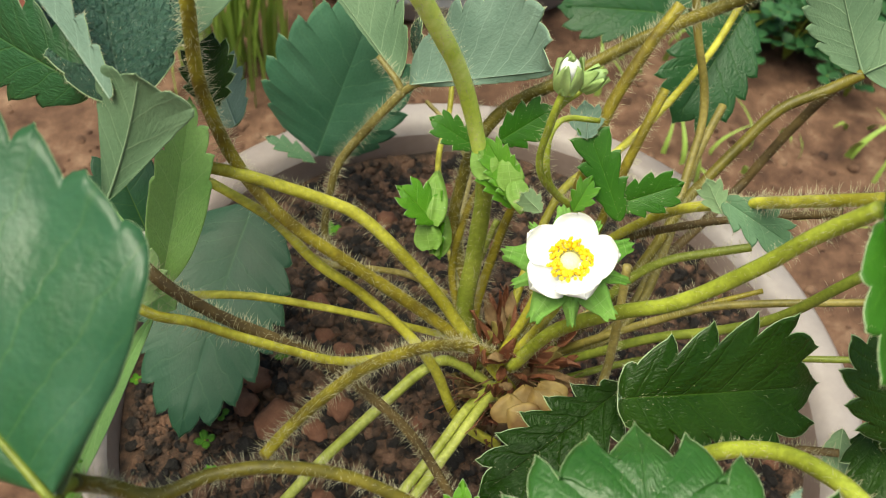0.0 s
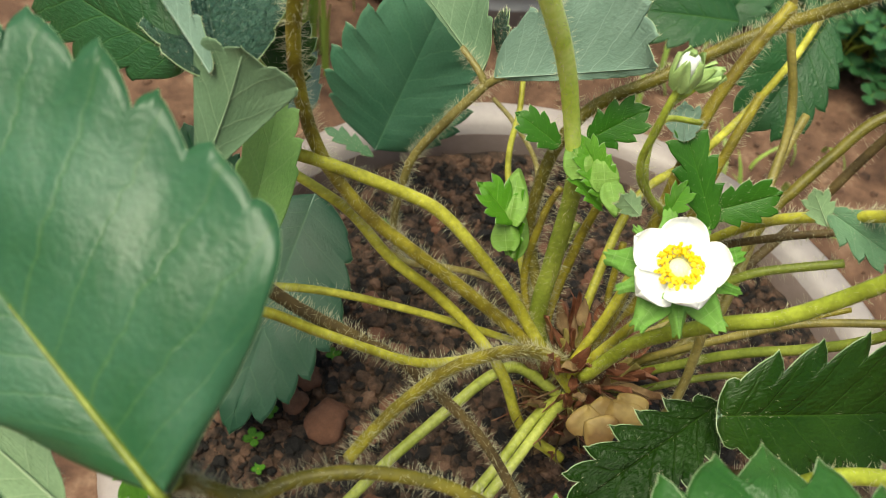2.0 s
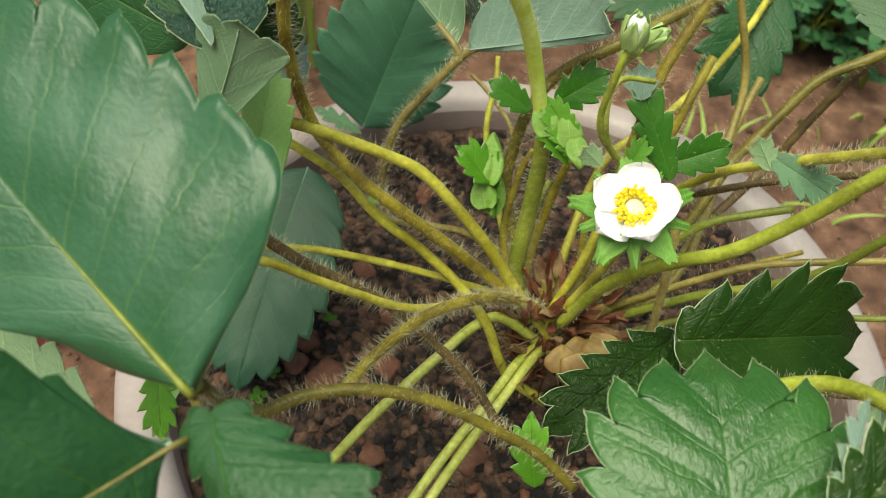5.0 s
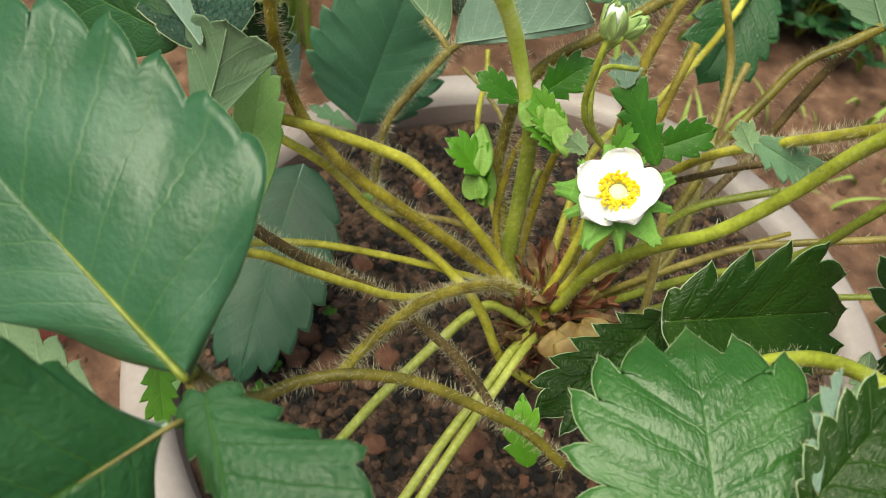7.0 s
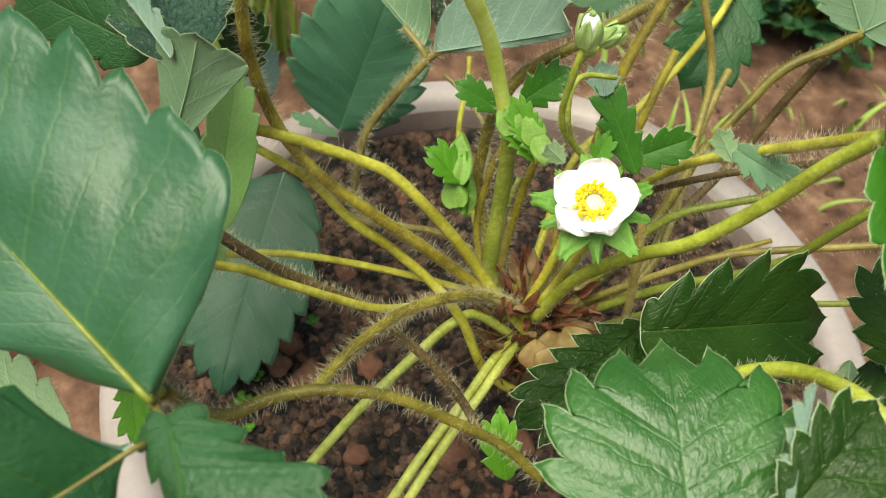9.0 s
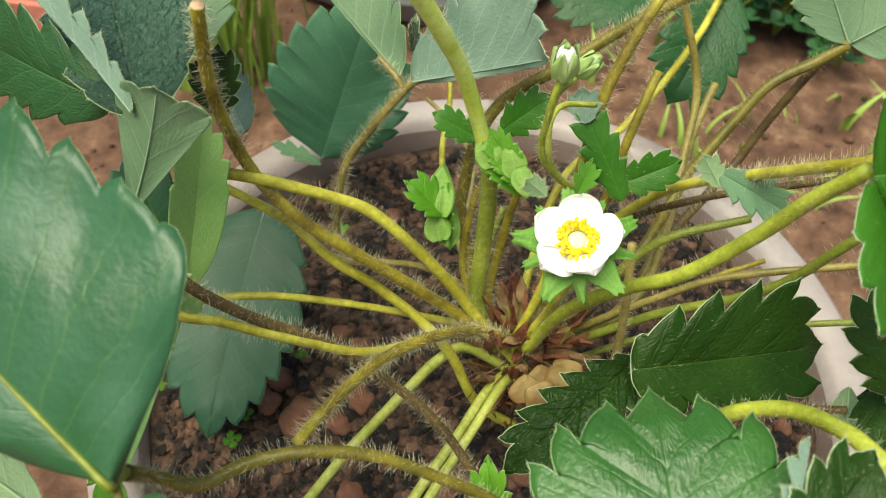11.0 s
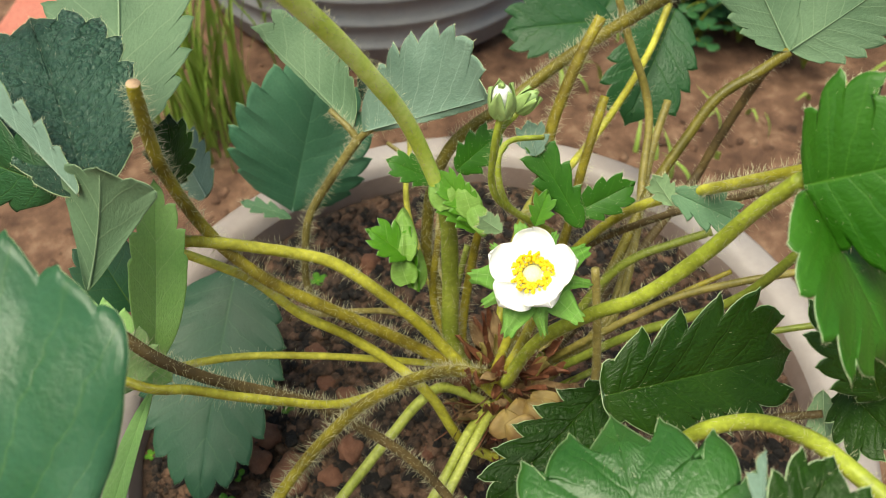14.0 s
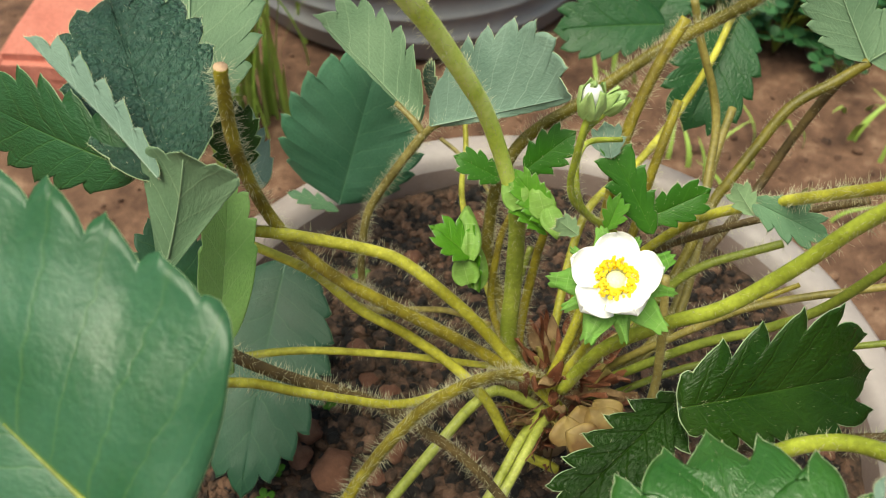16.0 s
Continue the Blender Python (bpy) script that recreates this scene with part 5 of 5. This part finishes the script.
def build_brick(at, turn, size, label):
    """A worn brick with rounded, chipped edges."""
    bm = bmesh.new()
    bmesh.ops.create_cube(bm, size=1.0)
    bmesh.ops.scale(bm, vec=size, verts=bm.verts)
    bmesh.ops.bevel(bm, geom=bm.edges[:], offset=0.008, segments=2, affect="EDGES")
    bmesh.ops.subdivide_edges(bm, edges=bm.edges[:], cuts=3, use_grid_fill=True)
    for v in bm.verts:
        v.co += v.co.normalized() * 0.004 * noise.noise(v.co * 40 + Vector(at) * 9)
    me = bpy.data.meshes.new("brick")
    bm.to_mesh(me)
    bm.free()
    me.materials.append(BRICK)
    ob = new("brick", me)
    ob.matrix_world = pose(at[0], at[1], at[2], 0, 0, turn)
    return tagged(ob, label, "brick", "bricks on the earth")


for at, turn in BRICKS_AT:
    build_brick(at, turn, (0.20, 0.10, 0.07), "worn red clay brick lying half sunk in earth")


def build_tub(at, radius, height):
    tub = thing("garden_tub", "round dark grey plastic tub standing on bare earth", "tub", at)
    profile = [(0.0, 0.0), (radius * 0.9, 0.0), (radius * 0.92, 0.004)]
    for i in range(1, 9):
        z = height * i / 9
        r = radius * (0.92 + 0.08 * i / 9)
        profile += [(r, z - 0.006), (r + 0.0035, z - 0.003), (r + 0.0035, z + 0.001), (r, z + 0.004)]
    profile.append((radius, height - 0.002))
    rim = [(radius - 0.004, height - 0.004), (radius + 0.010, height - 0.004), (radius + 0.012, height), (radius + 0.012, height + 0.010), (radius + 0.009, height + 0.012), (radius - 0.004, height + 0.012), (radius - 0.006, height + 0.009), (radius - 0.004, height - 0.004)]
    lining = [(radius - 0.004, height - 0.004), (radius - 0.008, height - 0.03), (0.0, height - 0.03)]
    for name, line, label in (("wall", profile, "ribbed dark grey wall"), ("rim", rim, "rolled dark grey rim"), ("inside", lining, "shaded inside of the tub")):
        v, f = lathe(line, 72)
        under(mesh_object(name, v, f, [TUB]), tub, label)


build_tub((0.0, 0.755, 0.0), 0.228, 0.26)


def blade(at, way, high, wide, droop, rng):
    """One grass blade: a narrow, bending, tapering strip with a crease."""
    verts, faces = [], []
    d = Vector((math.cos(way), math.sin(way), 0))
    s = Vector((-d.y, d.x, 0))
    steps = 7
    for i in range(steps + 1):
        t = i / steps
        c = Vector(at) + Vector((0, 0, high * t * (1 - 0.35 * droop * t))) + d * (high * droop * t * t * 0.8)
        w = wide * (1 - t ** 2.2) * 0.5 + 0.0002
        verts += [c - s * w, c + Vector((0, 0, -w * 0.4)), c + s * w]
    for i in range(steps):
        a = i * 3
        faces += [(a, a + 1, a + 4, a + 3), (a + 1, a + 2, a + 5, a + 4)]
    return verts, faces


GRASS = leaf_material("grass_green", (0.19, 0.33, 0.035), (0.31, 0.46, 0.08), (0.3, 0.42, 0.1), 0.5, 0.1, 0.4, 0.0)
CLOVER = leaf_material("clover_green", (0.016, 0.075, 0.020), (0.034, 0.125, 0.036), (0.07, 0.19, 0.07), 0.5, 0.15)


def build_grass(name, label, spots, seed):
    rng = random.Random(seed)
    verts, faces = [], []
    for x, y, spread, count, high, droop in spots:
        for _ in range(count):
            p = (x + rng.gauss(0, spread), y + rng.gauss(0, spread), -0.005)
            v, f = blade(p, rng.random() * 6.28, high * rng.uniform(0.5, 1.2), rng.uniform(0.0032, 0.0062), droop * rng.uniform(0.3, 1.2), rng)
            s = len(verts)
            verts += v
            faces += [tuple(i + s for i in q) for q in f]
    tagged(mesh_object(name, verts, faces, [GRASS]), label, "grass", kind="stuff")


build_grass("grass", "thin tufts of long green grass blades", [(-0.20, 0.47, 0.026, 80, 0.24, 0.35), (-0.13, 0.60, 0.03, 16, 0.16, 0.5), (0.26, 0.40, 0.05, 10, 0.05, 1.1), (0.36, 0.36, 0.06, 9, 0.05, 1.2), (0.46, 0.46, 0.06, 10, 0.05, 1.2), (0.22, 0.52, 0.04, 8, 0.08, 0.8)], 21)


def build_clover(at, seed, label):
    rng = random.Random(seed)
    plant_ = thing("clover_plant", label, "clover", at, "clover plants")
    for _ in range(9):
        way, far, high = rng.random() * 6.28, rng.uniform(0.01, 0.045), rng.uniform(0.03, 0.08)
        top = Vector((math.cos(way) * far, math.sin(way) * far, high))
        line = [Vector((0, 0, 0)), Vector((top.x * 0.3, top.y * 0.3, high * 0.6)), top]
        v, f = tube_data(spline(line, 4), [0.0008] * 9, 5, 0.0)
        stem = under(mesh_object("stalk", v, f, [SKINS["limedark"]]), plant_)
        turn = rng.random() * 120
        for k in range(3):
            m = Matrix.Translation(top) @ pose(0, 0, 0, rng.uniform(-14, 14), rng.uniform(-14, 14), turn + 120 * k) @ pose(0, 0.0008, 0)
            petal_sheet("leaflet", 0.0150, 0.0150, 0.12, [CLOVER], stem, m, 0.03, rows=5, cols=4, seed=k + way)


rng = random.Random(77)
for k in range(44):
    x, y = rng.uniform(0.30, 0.64), rng.uniform(0.54, 0.74)
    build_clover((x, y, ground_height(x, y)), 100 + k, "low clover plant with rounded dark green leaflets")
for k in range(26):
    x, y = CLOVER_AT[0] + rng.gauss(0, 0.045), CLOVER_AT[1] + rng.gauss(0, 0.05)
    build_clover((x, y, ground_height(x, y)), 400 + k, "low clover plant with rounded dark green leaflets")
for k, (x, y) in enumerate(((0.315, 0.535), (0.335, 0.555), (0.26, 0.60), (0.22, 0.66))):
    build_clover((x, y, ground_height(x, y)), 300 + k, "low clover plant with rounded dark green leaflets")


# ---- crown, seedlings and stones in the pot ----
def build_crown():
    rng = random.Random(9)
    base = Vector((0.0086, -0.0168, 0.2704))
    v, f = tube_data(spline([base - Vector((0, 0, 0.02)), base, base + Vector((0, -0.002, 0.012))], 4), [0.009] * 4 + [0.0085] * 4 + [0.005], 12, 0.5)
    crown = under(mesh_object("crown", v, f, [SCALE_SKIN]), plant, "short woody brown crown")
    for k in range(150):
        a = rng.random() * 360
        m = Matrix.Translation(base + Vector((0, 0, rng.uniform(-0.012, 0.034)))) @ pose(0, 0, 0, 0, 0, a) @ pose(0, rng.uniform(0.004, 0.017), 0, rng.uniform(25, 85), 0, 0)
        petal_sheet("scale", rng.uniform(0.008, 0.020), rng.uniform(0.0022, 0.0052), rng.uniform(-0.2, 0.4), [rng.choice((SCALE_SKIN, RED_SCALE, RED_SCALE, RED_SCALE, SKINS["tan"]))], crown, m, 0.16, rows=6, cols=4, seed=k * 1.1, tipped=0.7)
    for k in range(110):
        a, far = rng.random() * 6.283, rng.uniform(0.008, 0.026)
        root = base + Vector((math.cos(a) * 0.006, math.sin(a) * 0.006, rng.uniform(-0.010, 0.020)))
        tip = root + Vector((math.cos(a) * far, math.sin(a) * far, rng.uniform(-0.004, 0.010)))
        bent = root.lerp(tip, 0.5) + Vector((rng.gauss(0, 0.003), rng.gauss(0, 0.003), rng.uniform(0, 0.004)))
        line = spline([root, bent, tip], 5)
        v, f = tube_data(line, [0.00045 * (1 - 0.7 * i / len(line)) for i in range(len(line))], 5, 0.2)
        under(mesh_object("dry_fibre", v, f, [rng.choice((SCALE_SKIN, RED_SCALE, SKINS["brown"]))]), crown)


build_crown()


def build_seedling(at, size):
    plant_ = thing("seedling", "tiny bright green seedling sprouting from dark soil", "seedling", at, "seedlings in the pot")
    v, f = tube_data([Vector((0, 0, -0.002)), Vector((0, 0, size * 0.6))], [0.0004, 0.0004], 5, 0.0)
    stem = under(mesh_object("stalk", v, f, [SKINS["limeb"]]), plant_)
    for k in range(4):
        petal_sheet("leaf", size, size * 0.75, 0.15, [FACES["leaf_young"]], stem, pose(0, 0, size * 0.55, 8, 0, 90 * k + 20), 0.03, rows=4, cols=4)


for x, y, size in SEEDLINGS:
    build_seedling((x, y, soil_height(x, y)), size)


def build_stone(at, size, seed, kind, label, mat):
    bm = bmesh.new()
    bmesh.ops.create_icosphere(bm, subdivisions=3, radius=1.0)
    for v in bm.verts:
        d = 1 + 0.35 * noise.noise(v.co * 1.3 + Vector((seed * 7.1, 0, 0))) + 0.14 * noise.noise(v.co * 4 + Vector((0, seed * 3.3, 0)))
        v.co = Vector((v.co.x * size[0], v.co.y * size[1], v.co.z * size[2])) * d
    me = bpy.data.meshes.new(kind)
    bm.to_mesh(me)
    bm.free()
    me.materials.append(mat)
    me.polygons.foreach_set("use_smooth", [True] * len(me.polygons))
    ob = new(kind, me)
    ob.matrix_world = pose(at[0], at[1], at[2] + size[2] * 0.3, 0, 0, seed * 47)
    return tagged(ob, label, "stone" if kind == "stone" else "clod", kind + "s in the pot")


rng = random.Random(31)
for k in range(70):
    q, w = 0.132 * math.sqrt(rng.random()), rng.random() * 6.283
    x, y = q * math.cos(w), q * math.sin(w)
    r = rng.uniform(0.0022, 0.0056)
    build_stone((x, y, soil_height(x, y)), (r * rng.uniform(0.8, 1.3), r, r * rng.uniform(0.6, 0.9)), k + 1.0, "soil_clod", "crumbly reddish-brown clod on dark soil", STONE if rng.random() < 0.6 else SOIL)
for k, (x, y, r) in enumerate(STONES):
    build_stone((x, y, soil_height(x, y)), (r * 1.1, r, r * 0.7), k + 200.5, "stone", "smooth reddish stone on dark soil", STONE)
